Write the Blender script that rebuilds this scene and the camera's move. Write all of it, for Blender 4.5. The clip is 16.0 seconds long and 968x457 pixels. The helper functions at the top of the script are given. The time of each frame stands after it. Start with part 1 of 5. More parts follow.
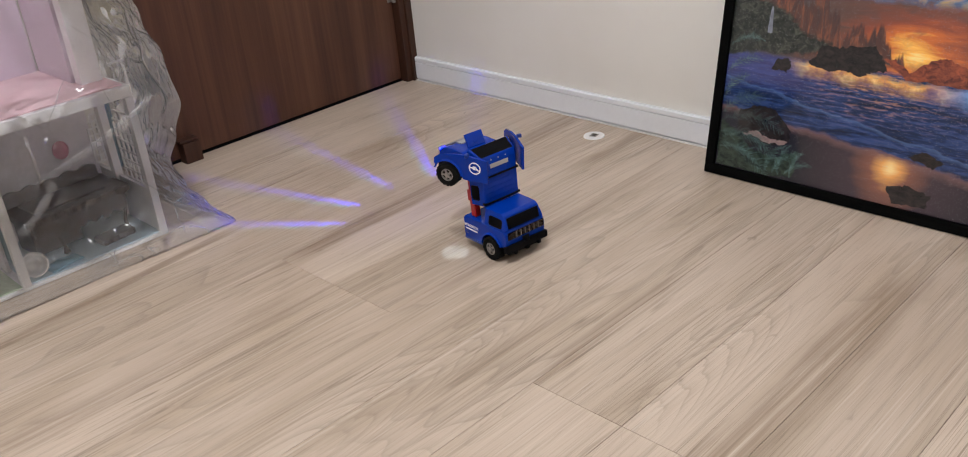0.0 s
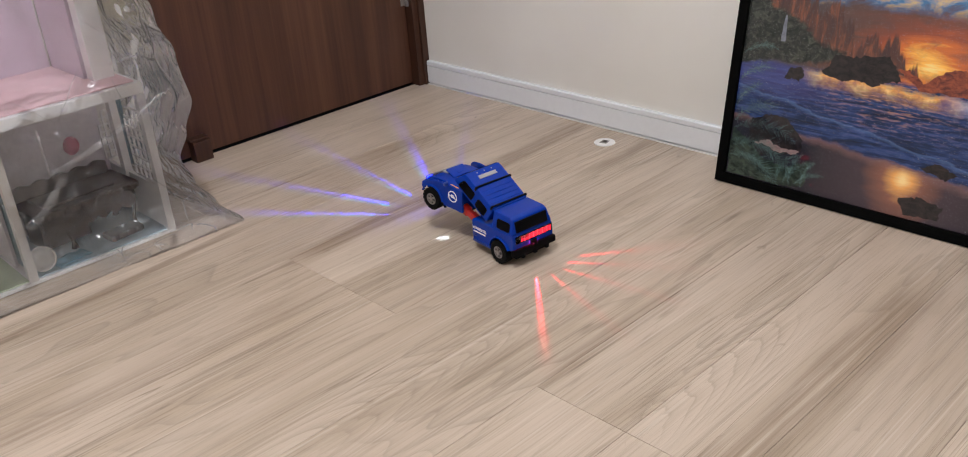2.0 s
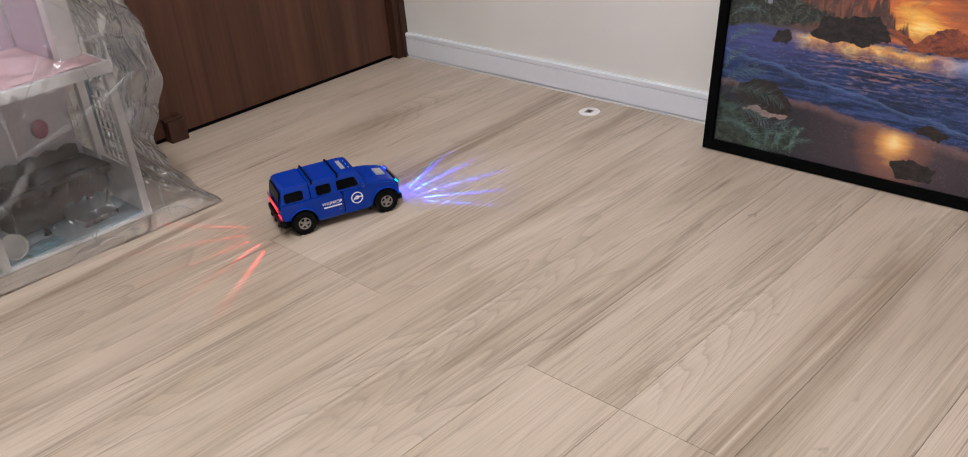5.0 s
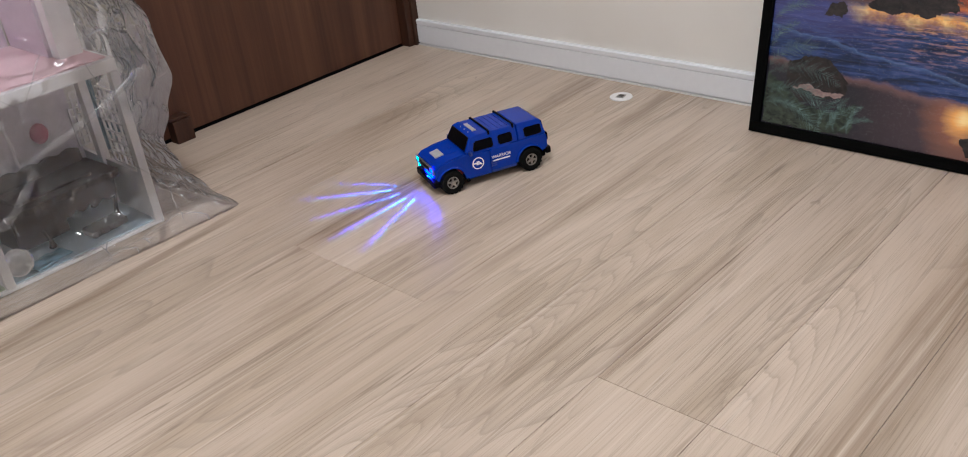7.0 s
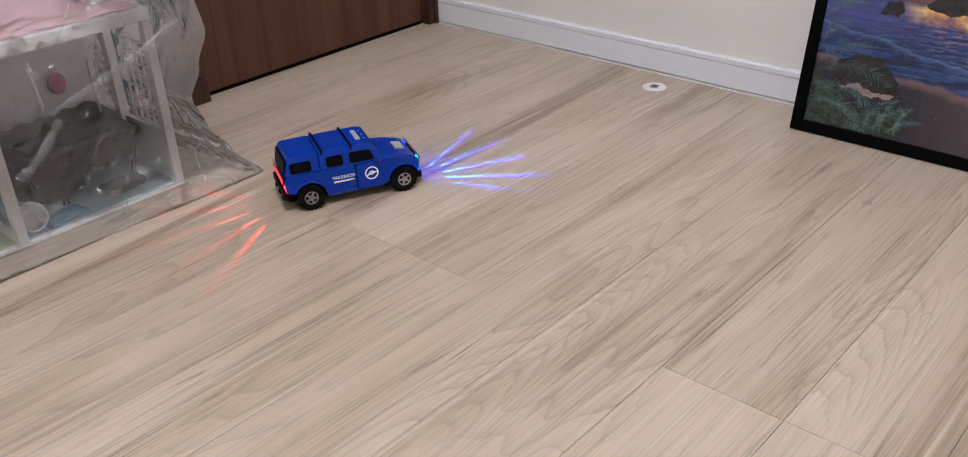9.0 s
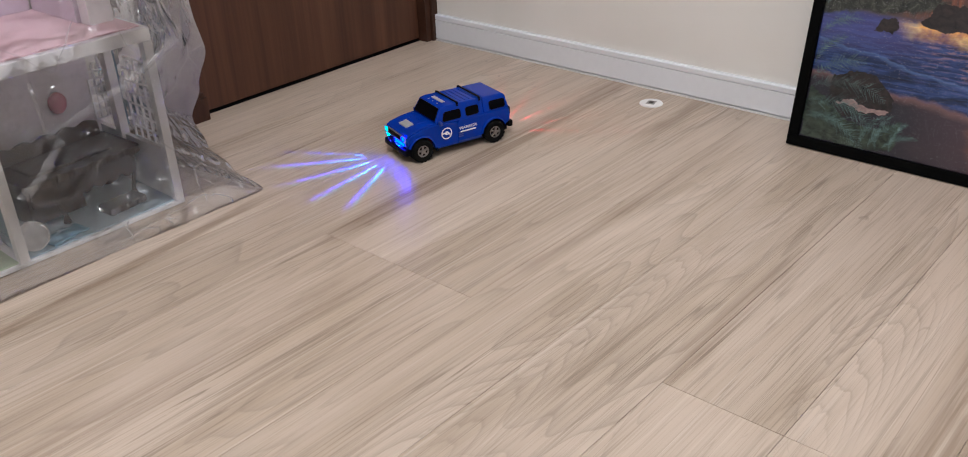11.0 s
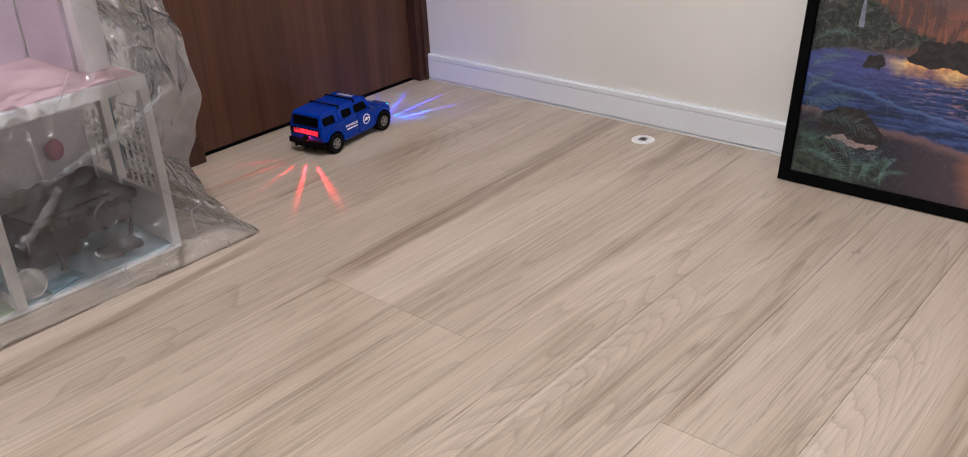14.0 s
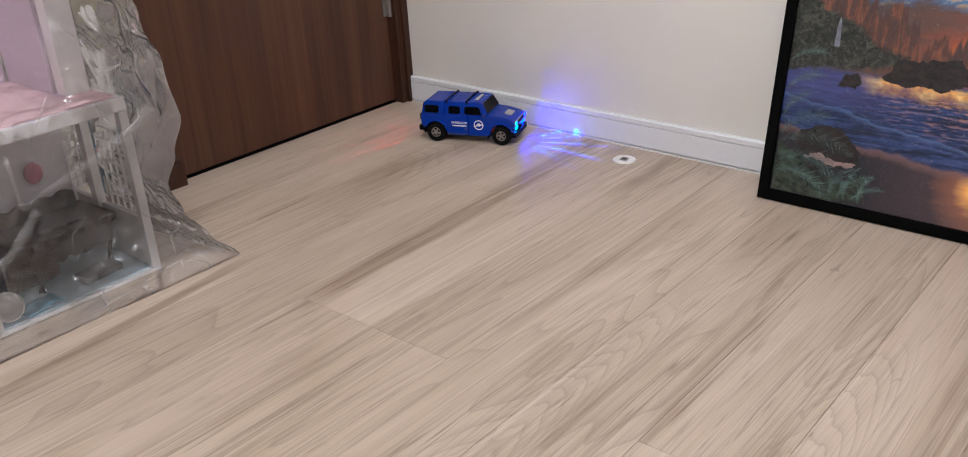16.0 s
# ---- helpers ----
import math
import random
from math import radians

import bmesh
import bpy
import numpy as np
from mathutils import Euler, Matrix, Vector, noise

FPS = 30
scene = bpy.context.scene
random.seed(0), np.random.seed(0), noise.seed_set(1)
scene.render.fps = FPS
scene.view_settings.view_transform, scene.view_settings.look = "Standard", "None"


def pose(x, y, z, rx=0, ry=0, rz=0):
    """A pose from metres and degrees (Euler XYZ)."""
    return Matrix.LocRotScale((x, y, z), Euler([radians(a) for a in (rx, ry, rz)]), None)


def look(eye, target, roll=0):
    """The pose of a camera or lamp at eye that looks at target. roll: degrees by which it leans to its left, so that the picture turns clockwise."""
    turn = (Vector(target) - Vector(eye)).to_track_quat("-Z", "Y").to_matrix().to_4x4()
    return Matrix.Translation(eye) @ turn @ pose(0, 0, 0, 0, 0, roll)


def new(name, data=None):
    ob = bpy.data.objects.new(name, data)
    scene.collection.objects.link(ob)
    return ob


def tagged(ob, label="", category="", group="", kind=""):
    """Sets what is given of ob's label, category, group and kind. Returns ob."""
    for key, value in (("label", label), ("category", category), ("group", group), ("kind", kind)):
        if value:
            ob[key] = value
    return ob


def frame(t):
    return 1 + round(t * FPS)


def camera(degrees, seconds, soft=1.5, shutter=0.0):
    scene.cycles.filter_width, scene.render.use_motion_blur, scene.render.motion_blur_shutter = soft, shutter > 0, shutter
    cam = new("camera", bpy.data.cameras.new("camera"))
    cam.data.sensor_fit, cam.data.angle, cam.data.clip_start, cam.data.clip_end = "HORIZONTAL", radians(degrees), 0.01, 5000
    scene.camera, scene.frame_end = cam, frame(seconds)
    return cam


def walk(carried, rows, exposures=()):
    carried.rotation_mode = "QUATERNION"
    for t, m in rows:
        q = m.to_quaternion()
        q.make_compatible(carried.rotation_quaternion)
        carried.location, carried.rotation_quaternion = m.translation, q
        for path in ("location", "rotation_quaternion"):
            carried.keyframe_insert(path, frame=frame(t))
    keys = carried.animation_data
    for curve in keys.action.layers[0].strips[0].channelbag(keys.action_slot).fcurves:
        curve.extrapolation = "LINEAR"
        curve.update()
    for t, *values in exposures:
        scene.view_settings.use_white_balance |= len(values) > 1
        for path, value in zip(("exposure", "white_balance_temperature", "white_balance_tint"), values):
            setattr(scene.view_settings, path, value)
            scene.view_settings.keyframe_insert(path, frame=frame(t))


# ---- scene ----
cam = camera(54.6, 16.0, soft=1.0)
PATH = [
    (0, (-0.121, -0.169, 0.827), (1.103, 1.137, -0.066), -5.4),
    (0.5, (-0.124, -0.169, 0.828), (1.099, 1.146, -0.053), -4.8),
    (1, (-0.122, -0.171, 0.824), (1.093, 1.155, -0.051), -4.6),
    (1.5, (-0.119, -0.171, 0.82), (1.094, 1.156, -0.056), -4.6),
    (2, (-0.118, -0.17, 0.815), (1.098, 1.156, -0.06), -4.5),
    (2.5, (-0.115, -0.169, 0.816), (1.106, 1.15, -0.06), -4.6),
    (3, (-0.11, -0.158, 0.808), (1.119, 1.154, -0.068), -4.7),
    (3.2, (-0.099, -0.149, 0.81), (1.134, 1.16, -0.066), -4.9),
    (5.5, (-0.091, -0.134, 0.798), (1.121, 1.152, -0.138), -5.7),
    (6, (-0.093, -0.123, 0.799), (1.104, 1.18, -0.134), -6.2),
    (6.5, (-0.066, -0.102, 0.805), (1.114, 1.213, -0.131), -8.8),
    (7, (-0.076, 0.014, 0.767), (1.152, 1.272, -0.187), -7.1),
    (7.5, (-0.129, 0.118, 0.737), (1.144, 1.309, -0.242), -1.9),
    (8, (-0.15, 0.135, 0.727), (1.126, 1.329, -0.246), -2.0),
    (8.5, (-0.143, 0.138, 0.73), (1.135, 1.327, -0.245), -2.3),
    (9, (-0.143, 0.144, 0.725), (1.141, 1.335, -0.241), -2.4),
    (11.5, (-0.152, 0.145, 0.738), (1.157, 1.336, -0.193), -2.6),
    (12, (-0.153, 0.147, 0.742), (1.165, 1.338, -0.177), -2.7),
    (12.5, (-0.153, 0.143, 0.742), (1.165, 1.342, -0.167), -2.9),
    (13, (-0.153, 0.145, 0.744), (1.17, 1.344, -0.157), -3.0),
    (13.5, (-0.153, 0.143, 0.747), (1.177, 1.345, -0.14), -3.0),
    (14, (-0.153, 0.144, 0.752), (1.18, 1.346, -0.13), -3.2),
    (14.5, (-0.153, 0.139, 0.75), (1.185, 1.348, -0.114), -3.3),
    (15, (-0.147, 0.138, 0.751), (1.196, 1.352, -0.1), -3.5),
    (15.5, (-0.143, 0.136, 0.751), (1.206, 1.345, -0.096), -3.5),
    (16, (-0.143, 0.129, 0.749), (1.22, 1.327, -0.092), -3.3),
]
walk(cam, [(t, look(eye, target, roll)) for t, eye, target, roll in PATH], exposures=[(0.0, 0.01, 6380, 4.4), (6.2, 0.01, 6340, 4.4), (7.6, -0.02, 6220, 5.2), (12.0, 0.02, 6250, 5.6), (16.0, 0.03, 6310, 6.6)])

# ---- light ----
world = bpy.data.worlds.new("room_world")
scene.world = world
world.use_nodes = True
world.node_tree.nodes["Background"].inputs[0].default_value = (0.9, 0.93, 1.0, 1)
world.node_tree.nodes["Background"].inputs[1].default_value = 0.05
lamp_data = bpy.data.lights.new("ceiling_glow", "POINT")
lamp_data.shadow_soft_size, lamp_data.energy = 0.13, 83.0
lamp_data.color = (0.95, 0.935, 1.0)
LAMP = (0.15, 0.45, 2.12)
ceiling_glow = new("ceiling_glow", lamp_data)
ceiling_glow.matrix_world = pose(LAMP[0], LAMP[1], LAMP[2])


# ---- materials ----
def material(name, colour, rough=0.5, metal=0.0, spec=0.5, coat=0.0):
    m = bpy.data.materials.new(name)
    m.use_nodes = True
    b = m.node_tree.nodes["Principled BSDF"]
    b.inputs["Base Color"].default_value = (*colour, 1)
    b.inputs["Roughness"].default_value = rough
    b.inputs["Metallic"].default_value = metal
    b.inputs["Specular IOR Level"].default_value = spec
    b.inputs["Coat Weight"].default_value = coat
    return m


class Nodes:
    """A small helper that adds and links nodes of one material."""

    def __init__(self, m):
        self.m, self.t = m, m.node_tree
        self.b = m.node_tree.nodes["Principled BSDF"]

    def add(self, kind, **values):
        n = self.t.nodes.new(kind)
        for key, v in values.items():
            if key == "operation":
                n.operation = v
            elif key == "blend":
                n.data_type, n.blend_type = "RGBA", v
            elif key == "dims":
                n.noise_dimensions = v
        return n

    def link(self, a, b):
        self.t.links.new(a, b)

    def value(self, op, a, b=None, c=None):
        n = self.add("ShaderNodeMath", operation=op)
        for i, x in enumerate((a, b, c)):
            if x is None:
                continue
            if isinstance(x, (int, float)):
                n.inputs[i].default_value = x
            else:
                self.link(x, n.inputs[i])
        return n.outputs[0]

    def coords(self, kind="Object", scale=(1, 1, 1), shift=None):
        c = self.add("ShaderNodeTexCoord")
        m = self.add("ShaderNodeMapping")
        m.inputs["Scale"].default_value = scale
        self.link(c.outputs[kind], m.inputs["Vector"])
        if shift is not None:
            self.link(shift, m.inputs["Location"])
        return m.outputs[0]

    def noise(self, vector, scale=5.0, detail=3.0, rough=0.5, distortion=0.0):
        n = self.add("ShaderNodeTexNoise")
        n.inputs["Scale"].default_value = scale
        n.inputs["Detail"].default_value = detail
        n.inputs["Roughness"].default_value = rough
        n.inputs["Distortion"].default_value = distortion
        self.link(vector, n.inputs["Vector"])
        return n.outputs["Fac"]

    def ramp(self, fac, stops):
        n = self.add("ShaderNodeValToRGB")
        e = n.color_ramp.elements
        while len(e) < len(stops):
            e.new(0.5)
        for el, (p, c) in zip(e, stops):
            el.position = p
            el.color = (*c, 1) if len(c) == 3 else c
        self.link(fac, n.inputs[0])
        return n.outputs[0]

    def mix(self, fac, a, b, blend="MIX"):
        n = self.add("ShaderNodeMix", blend=blend)
        for i, x in ((0, fac), (6, a), (7, b)):
            if isinstance(x, (int, float)):
                n.inputs[i].default_value = x
            elif isinstance(x, tuple):
                n.inputs[i].default_value = (*x, 1)
            else:
                self.link(x, n.inputs[i])
        return n.outputs[2]

    def colour(self, out):
        self.link(out, self.b.inputs["Base Color"])

    def rough(self, out):
        self.link(out, self.b.inputs["Roughness"])

    def bump(self, height, strength=0.2, distance=0.001):
        n = self.add("ShaderNodeBump")
        n.inputs["Strength"].default_value = strength
        n.inputs["Distance"].default_value = distance
        self.link(height, n.inputs["Height"])
        self.link(n.outputs[0], self.b.inputs["Normal"])


def speckled(name, colour, rough=0.5, amount=0.25, scale=30.0, metal=0.0, spec=0.5, bump=0.0, coat=0.0, uneven=0.12):
    """A paint, plastic or cloth with soft stains and a fine grain."""
    m = material(name, colour, rough, metal, spec, coat)
    n = Nodes(m)
    v = n.coords()
    big = n.noise(v, scale * 0.2, 3)
    fine = n.noise(v, scale * 6, 2)
    f = n.value("ADD", n.value("MULTIPLY", big, 0.6), n.value("MULTIPLY", fine, 0.4))
    dark = tuple(c * (1 - amount) for c in colour)
    light = tuple(min(1, c * (1 + amount)) for c in colour)
    n.colour(n.ramp(f, [(0.3, dark), (0.7, light)]))
    n.rough(n.value("MULTIPLY_ADD", fine, uneven, rough - uneven / 2))
    if bump:
        n.bump(fine, bump)
    return m


# dark bands: x from and to, y at x = 0, slope, half width, fade, wobble, depth
BANDS = [
    (0.70, 1.62, 1.222, 0.045, 0.018, 0.016, 0.02, 0.80), (0.71, 1.08, 0.628, 0.0, 0.008, 0.016, 0.03, 0.60), (1.36, 1.60, 1.080, 0.0, 0.010, 0.014, 0.05, 0.65),
    # first one below: shadow along the bag's front edge, painted into the boards
    (-0.30, 0.72, 1.392, 0.115, 0.008, 0.008, 0.01, 0.75), (0.72, 1.30, 1.550, 0.0, 0.030, 0.040, 0.06, 0.40), (0.05, 0.62, 1.120, 0.0, 0.012, 0.025, 0.03, 0.50),
    (0.62, 1.30, 0.320, 0.0, 0.020, 0.035, 0.05, 0.65), (0.75, 1.45, 0.930, 0.0, 0.006, 0.016, 0.03, 0.55),
]
# nested arches: x from and to, y of their middle, bow, gap
ARCHES = [(0.42, 1.02, 0.760, 95.0, 0.052), (0.72, 1.09, 0.447, 80.0, 0.060)]


def plank_material():
    m = material("greige_oak_plank", (0.5, 0.4, 0.3), 0.42, 0, 0.4)
    n = Nodes(m)
    info = n.add("ShaderNodeObjectInfo")
    shift = n.add("ShaderNodeCombineXYZ")
    n.link(n.value("MULTIPLY", info.outputs["Random"], 37.0), shift.inputs[0])
    n.link(n.value("MULTIPLY", info.outputs["Random"], 11.0), shift.inputs[1])
    n.link(n.value("MULTIPLY", info.outputs["Random"], 53.0), shift.inputs[2])
    s = shift.outputs[0]
    # nested arches of the annual rings: one sharp and one soft side along the contours of a long smooth field
    field = n.noise(n.coords("Object", (0.9, 6.0, 1), s), 1.0, 1.8, 0.45, 0.4)
    rings = n.value("FRACT", n.value("MULTIPLY", field, 23.0))
    lines = n.ramp(rings, [(0.0, (0.2, 0.2, 0.2)), (0.04, (1, 1, 1)), (0.14, (0.5, 0.5, 0.5)), (0.55, (0, 0, 0))])
    arches = n.ramp(n.noise(n.coords("Object", (1.0, 4.5, 1), s), 1.0, 1), [(0.44, (0, 0, 0)), (0.60, (1, 1, 1))])
    # thin wandering grain lines, fibres and pores
    wander = n.ramp(n.noise(n.coords("Object", (1.1, 58, 1), s), 1.0, 2.5, 0.5, 0.35), [(0.486, (0, 0, 0)), (0.497, (1, 1, 1)), (0.504, (1, 1, 1)), (0.520, (0, 0, 0))])
    thin = n.ramp(n.noise(n.coords("Object", (1.7, 11, 1), s), 1.0, 3, 0.6), [(0.42, (0, 0, 0)), (0.66, (1, 1, 1))])
    hair = n.ramp(n.noise(n.coords("Object", (0.8, 105, 1), s), 1.0, 3, 0.6, 0.25), [(0.482, (0, 0, 0)), (0.496, (1, 1, 1)), (0.506, (1, 1, 1)), (0.522, (0, 0, 0))])
    pale = n.ramp(n.noise(n.coords("Object", (1.4, 130, 1), s), 1.0, 3, 0.6, 0.2), [(0.60, (0, 0, 0)), (0.70, (1, 1, 1))])
    fibre = n.noise(n.coords("Object", (6, 330, 1), s), 1.0, 3, 0.65)
    pores = n.ramp(n.noise(n.coords("Object", (4.0, 190, 1), s), 1.0, 4, 0.7, 0.3), [(0.54, (0, 0, 0)), (0.72, (1, 1, 1))])
    # soft brown clouds and a few dark streaks and knots
    cloud = n.ramp(n.noise(n.coords("Object", (1.6, 8, 1), s), 1.0, 4, 0.6, 0.6), [(0.45, (0, 0, 0)), (0.70, (1, 1, 1))])
    streak = n.ramp(n.noise(n.coords("Object", (0.8, 24, 1), s), 1.0, 4, 0.65, 0.5), [(0.58, (0, 0, 0)), (0.72, (1, 1, 1))])
    knots = n.ramp(n.noise(n.coords("Object", (14, 46, 1), s), 1.0, 2, 0.5, 1.2), [(0.70, (0, 0, 0)), (0.80, (1, 1, 1))])
    patch = n.noise(n.coords("Object", (1.4, 6, 1), s), 1.3, 3)
    base = n.ramp(patch, [(0.3, (0.448, 0.349, 0.268)), (0.7, (0.556, 0.447, 0.358))])
    c = n.mix(n.value("MULTIPLY", cloud, 0.68), base, (0.315, 0.228, 0.148))
    c = n.mix(n.value("MULTIPLY", streak, 0.42), c, (0.225, 0.155, 0.092))
    c = n.mix(n.value("MULTIPLY", lines, n.value("MULTIPLY_ADD", arches, 0.44, 0.08)), c, (0.215, 0.160, 0.112))
    c = n.mix(n.value("MULTIPLY", wander, n.value("MULTIPLY_ADD", thin, 0.85, 0.12)), c, (0.180, 0.122, 0.080))
    c = n.mix(n.value("MULTIPLY", hair, n.value("MULTIPLY_ADD", cloud, 0.5, 0.22)), c, (0.165, 0.110, 0.072))
    c = n.mix(n.value("MULTIPLY", pale, 0.34), c, (0.72, 0.63, 0.54))
    c = n.mix(n.value("MULTIPLY", knots, 0.6), c, (0.17, 0.12, 0.085))
    c = n.mix(n.value("MULTIPLY", pores, 0.46), c, (0.265, 0.198, 0.142))
    c = n.mix(n.value("MULTIPLY", fibre, 0.30), c, (0.70, 0.62, 0.53))
    # figure with a place of its own on the floor: dark heartwood bands, the bag edge's shadow painted as one more band,
    # and two sets of nested arches
    sep = n.add("ShaderNodeSeparateXYZ")
    n.link(n.add("ShaderNodeNewGeometry").outputs["Position"], sep.inputs[0])
    px, py = sep.outputs[0], sep.outputs[1]
    place = n.coords("Object", (5, 26, 1), s)
    wave = n.noise(place, 1.0, 3, 0.6)
    comb = n.ramp(n.noise(n.coords("Object", (2.2, 150, 1), s), 1.0, 3, 0.65), [(0.36, (0.25, 0.25, 0.25)), (0.62, (1, 1, 1))])

    def within(x, middle, half, fade):
        away = n.value("ABSOLUTE", n.value("SUBTRACT", x, middle))
        return n.ramp(n.value("MULTIPLY", away, 1.0 / (half + fade)), [(half / (half + fade), (1, 1, 1)), (1.0, (0, 0, 0))])

    def stretch(x0, x1, y0, slope, half, fade, wobble):
        line = n.value("MULTIPLY_ADD", px, -slope, n.value("ADD", py, n.value("MULTIPLY_ADD", wave, wobble, -0.5 * wobble)))
        return n.value("MULTIPLY", within(line, y0, half, fade), within(px, (x0 + x1) / 2, (x1 - x0) / 2 - 0.06, 0.12))

    for x0, x1, y0, slope, half, fade, wobble, depth in BANDS:
        c = n.mix(n.value("MULTIPLY", n.value("MULTIPLY", stretch(x0, x1, y0, slope, half, fade, wobble), comb), depth), c, (0.205, 0.138, 0.090))
    for x0, x1, y0, bow, gap in ARCHES:
        dy = n.value("SUBTRACT", n.value("MULTIPLY_ADD", wave, 0.022, py), y0 + 0.011)
        rise = n.value("MULTIPLY_ADD", n.value("MULTIPLY", dy, dy), bow, px)
        turns = n.value("FRACT", n.value("MULTIPLY_ADD", wave, 2.6, n.value("MULTIPLY", rise, 1.0 / gap)))
        curve = n.ramp(turns, [(0.0, (0.3, 0.3, 0.3)), (0.07, (1, 1, 1)), (0.22, (0.4, 0.4, 0.4)), (0.7, (0, 0, 0))])
        c = n.mix(n.value("MULTIPLY", n.value("MULTIPLY", curve, stretch(x0, x1, y0, 0.0, 0.040, 0.030, 0.02)), 0.34), c, (0.225, 0.165, 0.118))
    tone = n.value("MULTIPLY_ADD", info.outputs["Random"], 0.07, 0.965)
    n.colour(n.mix(1.0, c, n.value("MULTIPLY", tone, 1.0), "MULTIPLY"))
    n.rough(n.value("MULTIPLY_ADD", pores, 0.16, 0.36))
    n.bump(n.value("ADD", n.value("MULTIPLY", fibre, 0.5), n.value("MULTIPLY", pores, -0.8)), 0.22, 0.0004)
    return m


def walnut_material(name, tone=1.0):
    m = material(name, (0.06, 0.03, 0.018), 0.42, 0, 0.35)
    n = Nodes(m)
    fine = n.noise(n.coords("Object", (160, 160, 3.5)), 1.0, 3, 0.6)
    wide = n.noise(n.coords("Object", (24, 24, 0.9)), 1.0, 3, 0.55, 0.5)
    band = n.noise(n.coords("Object", (6, 6, 0.3)), 1.0, 2, 0.5)
    f = n.value("ADD", n.value("MULTIPLY", wide, 0.55), n.value("ADD", n.value("MULTIPLY", fine, 0.3), n.value("MULTIPLY", band, 0.25)))
    k = tone
    n.colour(n.ramp(f, [(0.38, (0.042 * k, 0.0165 * k, 0.0095 * k)), (0.55, (0.072 * k, 0.029 * k, 0.0165 * k)), (0.74, (0.110 * k, 0.048 * k, 0.027 * k))]))
    n.rough(n.value("MULTIPLY_ADD", fine, 0.2, 0.36))
    n.bump(fine, 0.15, 0.0004)
    return m


def wallpaper_material():
    m = material("white_vinyl_wallpaper", (0.76, 0.73, 0.68), 0.62, 0, 0.35)
    n = Nodes(m)
    v = n.coords()
    weave = n.noise(v, 420, 3, 0.6)
    stain = n.noise(v, 2.2, 3, 0.55)
    n.colour(n.ramp(stain, [(0.3, (0.73, 0.695, 0.645)), (0.7, (0.79, 0.76, 0.715))]))
    n.bump(weave, 0.35, 0.0006)
    return m


